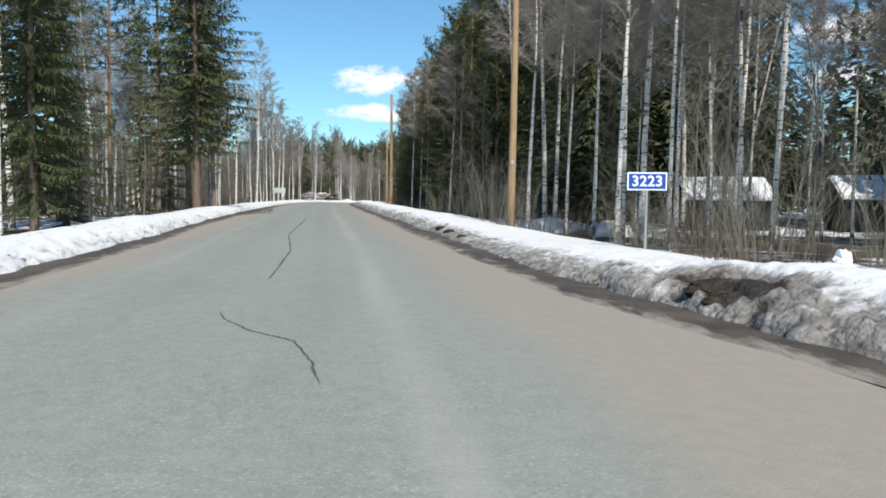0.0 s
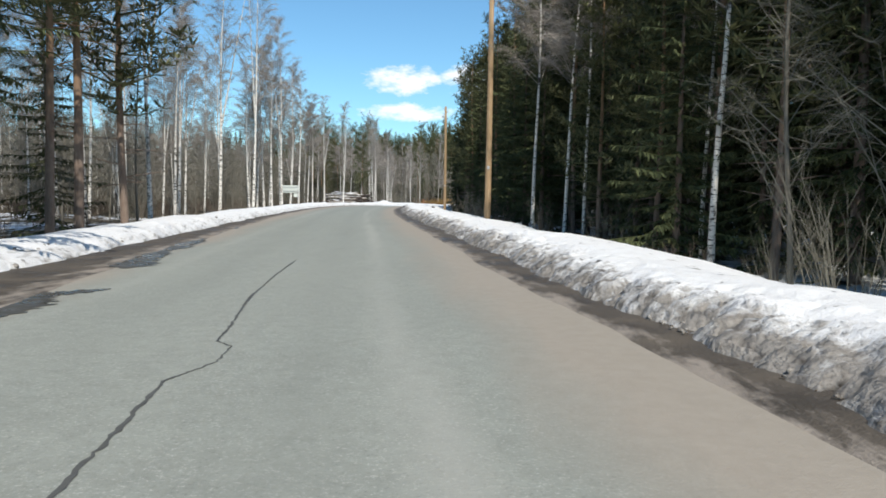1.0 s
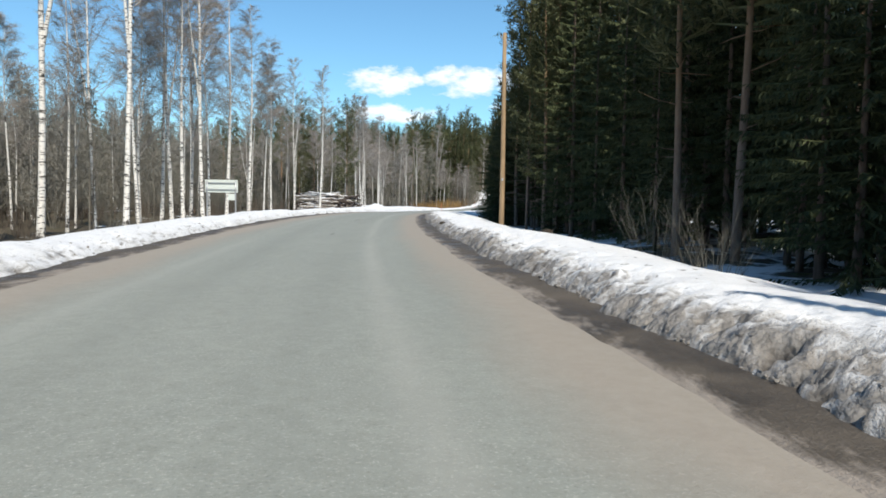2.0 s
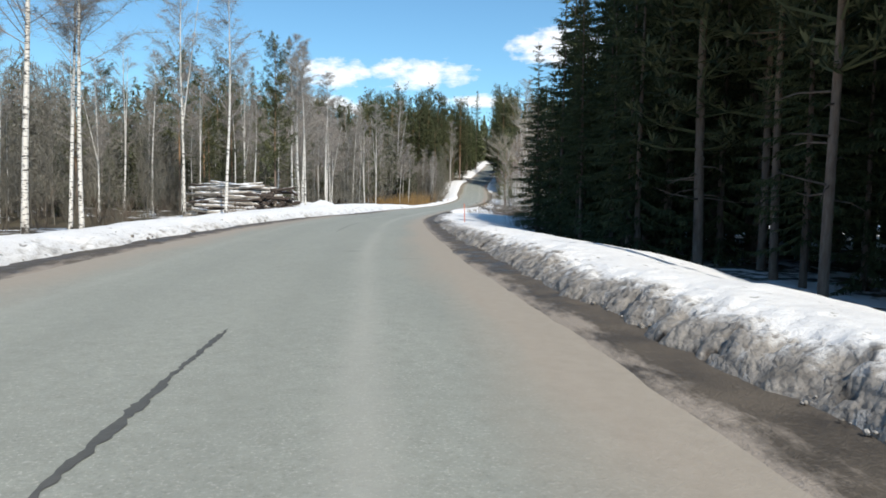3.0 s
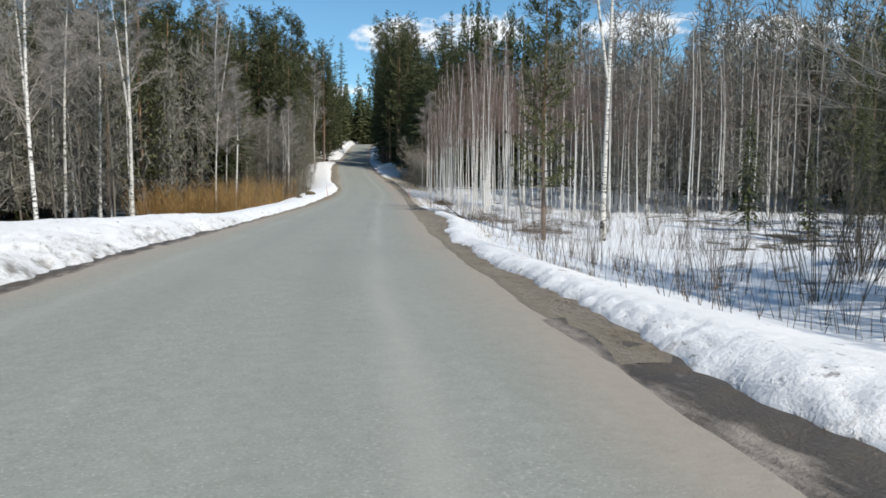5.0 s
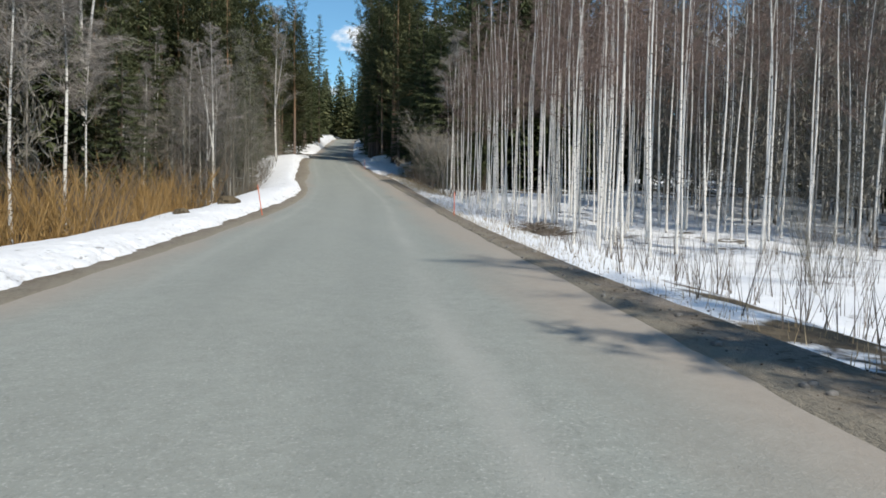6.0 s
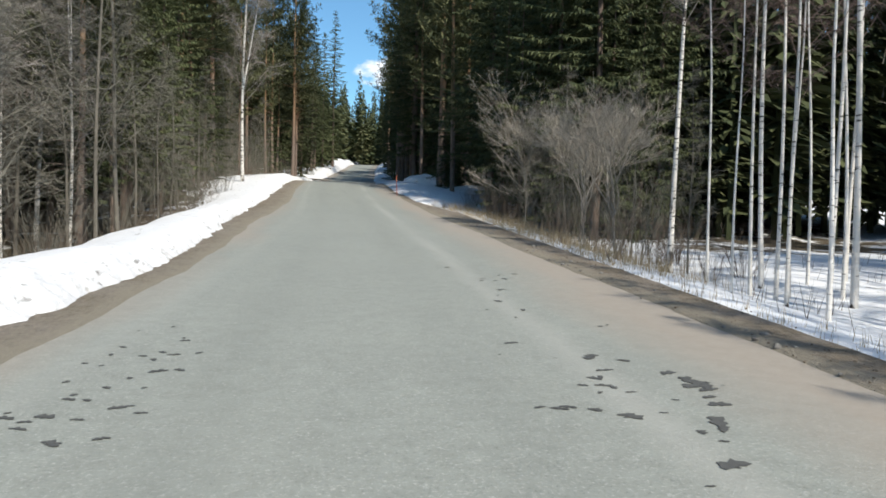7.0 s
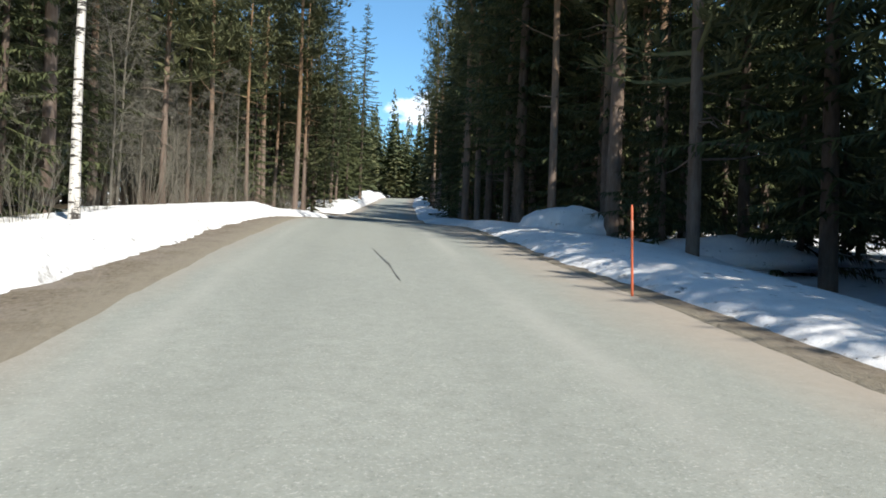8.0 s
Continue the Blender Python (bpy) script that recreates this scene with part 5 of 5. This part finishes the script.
for x, y, h, lean in ((2.25, 52.3, 1.15, (0, -2)), (13.85, 148.2, 1.0, (0, 0)), (19.7, 196.4, 1.25, (0, -2))):
    s_, u_ = to_su(x, y)
    marker_stick(s_, u_, h, lean)
marker_stick(149.0, -2.68, 1.2, (0, -8))


# log stacks
def log_pile(label, x, y, turn, length, rows, cols, r, bark, seed, jumble=0.0):
    random.seed(seed)
    ob = tagged(new("log_pile"), label, "log pile", "log piles")
    ob.matrix_basis = Matrix.Translation(on_ground(x, y)) @ pose(0, 0, 0, 0, 0, turn)
    meshes = []
    for k in range(5):
        bm = bm_rod((-length / 2, 0, 0), (length / 2, 0, 0), r * rnd(0.8, 1.15), r * rnd(0.65, 0.95), 9, 0.03)
        me = bpy.data.meshes.new("log")
        for f in bm.faces:
            f.material_index = 1 if len(f.verts) > 4 else 0
        bm.to_mesh(me), bm.free()
        me.materials.append(bark if k % 3 else M_LOGDARK), me.materials.append(M_LOGEND if bark is M_LOG else M_LOGDARK)
        meshes.append(me)
    for j in range(rows):
        n = cols - int(j * 0.8)
        for k in range(n):
            o = new("log", random.choice(meshes))
            o.parent = ob
            o.matrix_basis = Matrix.Translation((rnd(-0.5, 0.5) * (1 + jumble), (k - n / 2 + 0.5) * r * 1.95 + rnd(-0.05, 0.05), r * 0.8 + j * r * 1.68)) @ pose(0, 0, 0, rnd(0, 360), rnd(-3, 3) * (1 + jumble), rnd(-3, 3) * (1 + 5 * jumble))
    return ob


log_pile("stack of long pale logs with snow on top", -13.1, 79.2, 3, 5.0, 13, 11, 0.115, M_LOG, 101, 1.5)
log_pile("jumbled stack of dark short logs", -9.9, 78.8, 62, 1.9, 11, 8, 0.14, M_LOGDARK, 102, 3.4)


def snow_cap(name, x, y, z, sx, sy, sz, seed, label, category="snow", turn=0.0, mat=None, n=36):
    """A lumpy mound or cap of snow, flat beneath."""
    bm = bmesh.new()
    bmesh.ops.create_icosphere(bm, subdivisions=4, radius=1.0)
    for v in bm.verts:
        d = v.co.normalized()
        k = 1 + 0.22 * noise.noise(d * 1.6 + Vector((seed, 0, 0))) + 0.10 * noise.noise(d * 4.5 + Vector((0, seed, 0))) + 0.04 * noise.noise(d * 11 + Vector((0, 0, seed)))
        v.co = Vector((d.x * k * sx, d.y * k * sy, max(d.z * k, -0.25) * sz))
    for f in bm.faces:
        f.smooth = True
    me = bpy.data.meshes.new(name)
    bm.to_mesh(me), bm.free()
    me.materials.append(mat or M_BANK)
    a = me.attributes.new("dirt", "FLOAT", "POINT")
    a.data.foreach_set("value", [0.05] * len(me.vertices))
    ob = new(name, me)
    ob.matrix_basis = Matrix.Translation((x, y, z)) @ pose(0, 0, 0, 0, 0, turn)
    return tagged(ob, label, category)


zt = on_ground(-13.1, 79.2).z
for k, (dx, sx, dz) in enumerate(((-1.6, 0.8, 2.52), (-0.5, 0.5, 2.56), (0.5, 0.7, 2.50), (1.5, 0.5, 2.44), (-0.9, 0.45, 2.38), (0.9, 0.4, 2.36))):
    snow_cap("snow_patch", -13.2 + dx, 79.05 - 0.25 * (k > 3), zt + dz, sx, 0.28, 0.06, 30.0 + k, "thin old snow lying on the log stack", turn=4)
for k, (x, y, sx, sy, sz) in enumerate(((-7.2, 84.5, 1.6, 3.0, 1.15), (-8.3, 92, 2.8, 5.5, 1.1), (-6.8, 103, 2.2, 6.0, 0.95), (-8.5, 112, 2.6, 4.0, 0.7), (-13.5, 92, 3.6, 5.0, 1.1))):
    snow_cap("snow_mound", x, y, on_ground(x, y).z, sx, sy, sz, 7.0 + k, "ploughed heap of snow beside the road", "snow mound")
snow_cap("snow_mound", 24.2, 209.2, on_ground(24.2, 209.2).z, 1.6, 1.4, 1.1, 14.0, "rounded heap of snow in the shade", "snow mound")
snow_cap("snow_mound", 27.5, 205.5, on_ground(27.5, 205.5).z, 3.2, 2.6, 0.75, 15.0, "rounded heap of snow in the shade", "snow mound")
for k, (x, y, sx, sy, sz) in enumerate(((22.7, -37.0, 1.3, 1.1, 0.85), (17.6, -30.5, 1.5, 1.2, 0.6), (19.6, -37.5, 1.9, 1.4, 0.7))):
    snow_cap("snow_mound", x, y, on_ground(x, y).z, sx, sy, sz, 17.0 + k, "melting heap of snow among birches", "snow mound")


# dark cabins with snow-covered roofs among the birches
def cabin(x, y, w, d, h, rise, turn):
    ob = tagged(new("cabin"), "low dark board cabin with thick snow on its gabled roof", "cabin", "cabins among the birches")
    ob.matrix_basis = Matrix.Translation(on_ground(x, y, -0.15)) @ pose(0, 0, 0, 0, 0, turn)
    n = int(w / 0.18)
    for k in range(n):
        part("board", bm_box(w / n - 0.008, 0.03, h, (-w / 2 + (k + 0.5) * w / n, -d / 2, h / 2)), M_SHED, ob)
    part("back_wall", bm_box(w, 0.06, h, (0, d / 2, h / 2)), M_SHED, ob)
    for side in (-1, 1):
        bm = bmesh.new()
        vs = [bm.verts.new((side * (w / 2 - 0.04) + dx, yy, zz)) for dx in (-0.03, 0.03) for yy, zz in ((-d / 2, 0), (d / 2, 0), (d / 2, h), (0, h + rise), (-d / 2, h))]
        bm.faces.new(vs[:5][::-1]), bm.faces.new(vs[5:])
        for k in range(5):
            bm.faces.new((vs[k], vs[(k + 1) % 5], vs[5 + (k + 1) % 5], vs[5 + k]))
        part("gable_wall", bm, M_SHED, ob)
    slope = math.degrees(math.atan2(rise, d / 2))
    ln = math.hypot(d / 2, rise) + 0.45
    for side in (-1, 1):
        m = Matrix.Translation((0, side * (d / 4 + 0.16), h + rise / 2 - 0.12)) @ pose(0, 0, 0, -side * slope, 0, 0)
        bm = bm_box(w + 0.6, ln, 0.06)
        bmesh.ops.transform(bm, matrix=m, verts=bm.verts)
        roof = part("roof_side", bm, M_SHED, ob, "dark roof")
        bm = bm_box(w + 0.5, ln - 0.05, 0.26, (0, 0, 0.17), bevel=0.09)
        bmesh.ops.subdivide_edges(bm, edges=bm.edges[:], cuts=3, use_grid_fill=True)
        for v in bm.verts:
            v.co.z += 0.06 * noise.noise(v.co * 1.3) + 0.02 * noise.noise(v.co * 5)
        bmesh.ops.transform(bm, matrix=m, verts=bm.verts)
        part("roof_snow", bm, M_GROUNDSNOW, ob, "thick old snow on the roof")


cabin(31.4, -29.2, 4.8, 4.2, 2.0, 1.15, -6)
cabin(39.6, -31.5, 4.4, 4.2, 2.0, 1.15, -12)


# ---- marks on the road ----
def road_skin(s, u):
    """Unevenness of the asphalt over its plan height."""
    return 0.006 * float(fnoise(s, u * 3, 0.5, 4)) - 0.012 * max(abs(u) - 2.6, 0)


def ribbon(name, pts, width, mat, label, lift=0.004, seed=1, category="crack"):
    """A thin irregular band through points (station, offset)."""
    random.seed(seed)
    verts, faces = [], []
    P = []
    for (s0, u0), (s1, u1) in zip(pts, pts[1:]):
        n = max(2, int(abs(s1 - s0) / 0.05 + abs(u1 - u0) / 0.035))
        P += [(s0 + (s1 - s0) * k / n, u0 + (u1 - u0) * k / n) for k in range(n)]
    P.append(pts[-1])
    for k, (s, u) in enumerate(P):
        a, b = P[max(k - 1, 0)], P[min(k + 1, len(P) - 1)]
        ds, du = b[0] - a[0], b[1] - a[1]
        ln = math.hypot(ds, du) or 1
        taper = min(1, min(k, len(P) - 1 - k) / 10 + 0.15)
        swell = 0.75 + 0.35 * math.sin(s * 2.3 + seed) * math.sin(s * 0.9 + 2 * seed)
        w = width * taper * swell * rnd(0.55, 1.35) / 2
        js, ju = rnd(-0.01, 0.01), rnd(-0.010, 0.010)
        for sg in (-1, 1):
            verts.append(road_point(s + js - sg * w * du / ln, u + ju + sg * w * ds / ln, road_skin(s, u) + lift))
    for k in range(len(P) - 1):
        faces.append((2 * k, 2 * k + 1, 2 * k + 3, 2 * k + 2))
    ob = new(name, mesh_of(name, verts, faces, mat))
    return tagged(ob, label, category, kind="structure")


CRACK = "dark open crack along the middle of the asphalt"
ribbon("road_crack", [(-64.1, 0.06), (-59.4, 0.1), (-54.2, -0.2), (-52.9, -0.17), (-50.1, -0.11), (-46.6, -0.01), (-40.0, 0.1)], 0.034, M_TAR, CRACK, seed=2)
ribbon("road_crack", [(-39.3, -0.1), (-37.8, -0.1), (-36.8, -0.12), (-36.3, 0.11), (-35.8, 0.12), (-35.6, -0.02), (-35.0, -0.03), (-33.3, -0.12), (-30.8, -0.09), (-28.6, 0.0)], 0.034, M_TAR, CRACK, seed=3)
ribbon("road_crack", [(-66.6, -0.22), (-67.1, -0.1), (-67.7, 0.2), (-68.2, 0.61), (-68.9, 0.76), (-69.5, 0.83)], 0.022, M_TAR, CRACK, seed=4)
ribbon("road_crack", [(11.6, -0.3), (11.3, -0.09), (11.1, 0.15), (10.9, 0.42)], 0.045, M_TAR, CRACK, seed=5)
ribbon("road_crack", [(13.1, 0.2), (14.1, 0.29)], 0.09, M_TAR, CRACK, seed=6)
ribbon("road_crack", [(26.4, 0.2), (27.5, 0.25), (28.5, 0.27), (30.1, 0.33)], 0.075, M_TAR, CRACK, seed=7)
ribbon("road_crack", [(46.8, 0.14), (48.4, 0.15), (51.0, 0.13), (55.7, 0.21)], 0.04, M_TAR, CRACK, seed=8)
ribbon("road_crack", [(62.0, -0.28), (64.5, -0.38), (66.1, -0.4), (69.5, -0.32)], 0.04, M_TAR, CRACK, seed=9)
ribbon("road_crack", [(197.5, 0.37), (199.3, 0.32), (202.1, 0.1)], 0.035, M_TAR, CRACK, seed=10)
ribbon("road_crack", [(37.0, 1.85), (36.9, 2.6)], 0.05, M_TAR, "thin crack across the asphalt", seed=11)
ribbon("road_pothole", [(38.6, 0.95), (38.7, 1.35)], 0.2, M_TAR, "shallow dark patch in the asphalt", seed=12)
MELT = "shining meltwater running over the asphalt"
for k, pts in enumerate(([(-34.4, -2.3), (-32.9, -2.5), (-32.4, -1.9)], [(-33.5, -2.9), (-28.6, -3.2), (-24.2, -3.3), (-12, -3.4)], [(-30, -2.5), (-27, -2.8), (-22, -3.0)],
                         [(73.4, -2.2), (75.5, -1.5), (79, -1.3)], [(74.2, -0.4), (77.1, 0.03), (81.7, 0.6)], [(80, -2.6), (86, -2.3), (93, -2.5)], [(70, -2.5), (76, -2.4), (82, -2.2)])):
    ribbon("meltwater", pts, 0.65 if k < 3 else 0.15, M_WATER, MELT, 0.006 + 0.0012 * k, 20 + k, "meltwater")


def blots(name, rows, seed, label):
    """Small damp patches, each an uneven disc stretched across the road; joined."""
    random.seed(seed)
    verts, faces = [], []
    for s0, s1, u0, u1, n, size in rows:
        for _ in range(n):
            s, u, w = rnd(s0, s1), rnd(u0, u1), size * rnd(0.3, 1.25)
            l = w * rnd(0.4, 1.1)
            o = len(verts)
            ph = rnd(0, 6)
            for j in range(16):
                a = 6.2832 * j / 16
                k = (0.72 + 0.3 * math.sin(2 * a + ph) + 0.2 * math.sin(5 * a + 2 * ph) + rnd(-0.12, 0.12)) * 0.62
                verts.append(road_point(s + math.sin(a) * l * k, u + math.cos(a) * w * k, road_skin(s, u) + 0.005))
            faces.append(tuple(range(o, o + 16)))
    ob = new(name, mesh_of(name, verts, faces, M_TAR))
    return tagged(ob, label, "damp spots", kind="stuff")


blots("damp_spots", [(115.5, 119, 1.2, 1.8, 26, 0.09), (118, 124, 1.5, 1.95, 26, 0.08), (161.0, 163.5, 1.4, 2.2, 20, 0.13), (154.5, 160, 1.3, 2.4, 45, 0.09), (158, 164, 0.8, 1.5, 12, 0.08), (162, 169, 0.9, 2.3, 30, 0.09), (161.5, 164.5, -1.9, -1.2, 34, 0.08), (150, 158, -2.2, -1.2, 14, 0.07)], 31, "dark damp spots on the asphalt")


# ---- loose lumps and dry growth at the roadside ----
def lumps(name, rows, mat, label, seed):
    random.seed(seed)
    verts, faces = [], []
    ico = bmesh.new()
    bmesh.ops.create_icosphere(ico, subdivisions=1, radius=1.0)
    ico.verts.ensure_lookup_table()
    base = [v.co.copy() for v in ico.verts]
    tri = [tuple(v.index for v in f.verts) for f in ico.faces]
    ico.free()
    for s0, s1, edge, d0, d1, n, lo, hi, rise in rows:
        for _ in range(n):
            s, t = rnd(s0, s1), rnd(0, 1) ** 1.3
            e = float(edge(np.array([s]))[0])
            u = e + math.copysign(d0 + (d1 - d0) * t, e)
            r = rnd(lo, hi) * rnd(0.5, 1.2)
            p = road_point(s, u, 0.01 + rise * t ** 0.7)
            o = len(verts)
            ax = Vector((rnd(0.6, 1.4), rnd(0.6, 1.4), rnd(0.5, 1.0)))
            for b in base:
                k = rnd(0.75, 1.2) * r
                verts.append(p + Vector((b.x * ax.x, b.y * ax.y, b.z * ax.z)) * k)
            faces += [tuple(i + o for i in f) for f in tri]
    me = mesh_of(name, verts, faces, mat, smooth=True)
    a = me.attributes.new("dirt", "FLOAT", "POINT")
    a.data.foreach_set("value", [0.95] * len(me.vertices))
    return tagged(new(name, me), label, "snow lumps" if mat is M_BANK else "stones", kind="stuff")


lumps("snow_lumps", [(-75, 60, SNOW_R, -0.12, 0.25, 1500, 0.01, 0.035, 0.03), (60, 83, SNOW_R, -0.1, 0.2, 200, 0.01, 0.03, 0.02), (-75, 110, SNOW_L, 0.05, 0.6, 500, 0.02, 0.06, 0.22)], M_BANK, "gritty lumps of ploughed snow on the bank", 41)
lumps("leaf_litter", [(98, 195, SNOW_R, -0.9, 0.5, 2600, 0.004, 0.014, 0.0), (120, 200, SNOW_L, -0.7, 0.2, 1200, 0.004, 0.013, 0.0), (-75, 98, SNOW_R, -0.9, 0.1, 1500, 0.004, 0.012, 0.0)], M_BRUSH, "brown leaf litter and bark crumbs at the road edge", 45)
lumps("stones", [(-75, 83, SNOW_R, -0.5, 0.05, 200, 0.01, 0.03, 0.0), (100, 190, SNOW_R, -0.5, 0.5, 260, 0.015, 0.05, 0.0)], M_STONE, "scattered dark stones and turf bits", 42)


def tufts(name, rows, mat, label, seed):
    random.seed(seed)
    c = Buf()
    for s0, s1, u0, u1, n, h, w in rows:
        for _ in range(n):
            p = place(rnd(s0, s1), rnd(u0, u1), -0.03)
            for k in range(random.choice((1, 2, 3))):
                c.blade(p + Vector((rnd(-0.1, 0.1), rnd(-0.1, 0.1), 0)), Vector((rnd(-0.3, 0.3), rnd(-0.3, 0.3), 1)) * h * rnd(0.5, 1.2), w)
    return tagged(new(name, c.mesh(name, mat)), label, "dry stalks", kind="stuff")


tufts("dry_stalks", [(102, 150, 4.6, 16, 1500, 1.0, 0.015), (102, 150, 16, 34, 700, 0.8, 0.022), (146, 184, 4.8, 20, 700, 0.55, 0.012), (143, 164, -4.6, -8.5, 420, 0.55, 0.012)], M_BRUSH, "thin leafless shoots standing in the snow", 43)
tufts("dry_grass", [(138, 192, 3.3, 4.3, 3200, 0.17, 0.009), (104, 190, 3.7, 5.2, 2600, 0.2, 0.010), (170, 192, 4.3, 7, 2200, 0.42, 0.009), (150, 200, -3.4, -4.6, 900, 0.14, 0.012), (150, 190, -6.5, -9, 900, 0.6, 0.014)], M_GRASS, "dry pale grass along the road edge", 44)

# dead fallen stem leaning in the clearing
fallen = tagged(new("fallen_stem"), "thin dead stem leaning in the snow", "dead stem")
fallen.matrix_basis = Matrix.Translation(on_ground(11.0, 124.0))
part("stem", bm_rod((0, 0, 0.0), (-0.9, 1.2, 0.95), 0.03, 0.012, 8), M_SHED, fallen)


# heaps of cut branches in the clearing
def brush_heap(x, y, sx, sy, h, seed):
    random.seed(seed)
    c = Buf()
    for _ in range(900):
        r, a = rnd(0, 1) ** 0.6, rnd(0, 6.28)
        p = Vector((math.cos(a) * r * sx, math.sin(a) * r * sy, rnd(0, h) * (1 - r * r)))
        c.blade(p, polar(rnd(0, 6.28), rnd(-0.15, 0.35)) * rnd(0.25, 0.8), rnd(0.008, 0.022))
    ob = new("brush_mound", c.mesh("brush_mound", M_BRUSH))
    ob.matrix_basis = Matrix.Translation(on_ground(x, y))
    return tagged(ob, "dark mat of cut branches lying in the snow", "brush", "cut branches")


for k, (s, u, sx, sy, h) in enumerate(((131, 7.2, 1.6, 2.2, 0.5), (128.5, 9.6, 1.6, 1.6, 0.4), (134, 12.0, 2.0, 2.2, 0.5), (146.5, 6.0, 0.9, 1.0, 0.4))):
    q = place(s, u)
    brush_heap(q.x, q.y, sx, sy, h, 90 + k)


# clods of dark turf and lone lumps torn up by the plough, on the right bank
def clod(name, x, y, z, r, mat, seed, label, category):
    bm = bmesh.new()
    bmesh.ops.create_icosphere(bm, subdivisions=3, radius=1.0)
    for v in bm.verts:
        n = v.co.normalized()
        k = 1 + 0.35 * noise.noise(n * 1.8 + Vector((seed, 0, 0))) + 0.25 * noise.noise(n * 4.5 + Vector((0, seed, 0)))
        v.co = Vector((n.x * k * r[0], n.y * k * r[1], n.z * k * r[2]))
    me = bpy.data.meshes.new(name)
    bm.to_mesh(me), bm.free()
    me.materials.append(mat)
    ob = new(name, me)
    ob.matrix_basis = Matrix.Translation((x, y, z))
    return tagged(ob, label, category)


TURF = "dark torn-up turf clod lying on the snow bank"
_bank = bpy.data.objects["snow_bank_right"].data
_bvh = BVHTree.FromPolygons([v.co.copy() for v in _bank.vertices], [tuple(p.vertices) for p in _bank.polygons])


def bank_top(x, y):
    at = _bvh.ray_cast(Vector((x, y, 5.0)), Vector((0, 0, -1)))[0]
    return at.z if at else on_ground(x, y).z


random.seed(77)
TURFS = [(16.7 + 0.05 * k + rnd(-0.2, 0.2), -66.0 - 0.07 * k + rnd(-0.25, 0.25), (rnd(0.05, 0.15), rnd(0.05, 0.12), rnd(0.03, 0.08))) for k in range(6)]
TURFS += [(14.2, -54.0, (0.15, 0.13, 0.08)), (13.95, -52.2, (0.16, 0.13, 0.07)), (14.5, -55.7, (0.12, 0.10, 0.05)), (5.9, 9.6, (0.14, 0.12, 0.08)), (3.0, 18.4, (0.13, 0.10, 0.06))]
for k, (x, y, r) in enumerate(TURFS):
    clod("turf_clod", x, y, bank_top(x, y) + r[2] * 0.2, r, M_TURF, 3.0 * k, TURF, "turf clod")
for k, (x, y, r) in enumerate(((18.4, -66.0, (0.10, 0.09, 0.11)), (15.7, -66.4, (0.09, 0.08, 0.08)), (13.0, -49.5, (0.17, 0.14, 0.10)))):
    clod("snow_lump", x, y, bank_top(x, y) + r[2] * 0.4, r, M_GROUNDSNOW, 40 + 3.0 * k, "white lump of hard snow on the bank", "snow lump")
lying = tagged(new("marker_stick"), "broken orange snow marker lying on the bank", "snow marker", "snow markers")
lying.matrix_basis = Matrix.Translation((15.15, -61.3, bank_top(15.15, -61.3) + 0.03))
part("rod", bm_rod((0, 0, 0), (0.12, -1.15, bank_top(15.27, -62.45) - bank_top(15.15, -61.3)), 0.02, 0.018, 8), M_ORANGE, lying)

_ridge = bpy.data.objects["snow_ridge_left"].data
_bvh_left = BVHTree.FromPolygons([v.co.copy() for v in _ridge.vertices], [tuple(p.vertices) for p in _ridge.polygons])
for k, (s, u, r) in enumerate(((152.6, -4.5, (0.42, 0.36, 0.24)), (146.4, -4.6, (0.22, 0.18, 0.12)))):
    q = place(s, u)
    top = _bvh_left.ray_cast(Vector((q.x, q.y, 9.0)), Vector((0, 0, -1)))[0]
    clod("turf_clod", q.x, q.y, (top or q).z + r[2] * 0.2, r, M_BROWNTURF, 60.0 + k, "brown hummock of dead turf melting out of the snow", "turf clod")
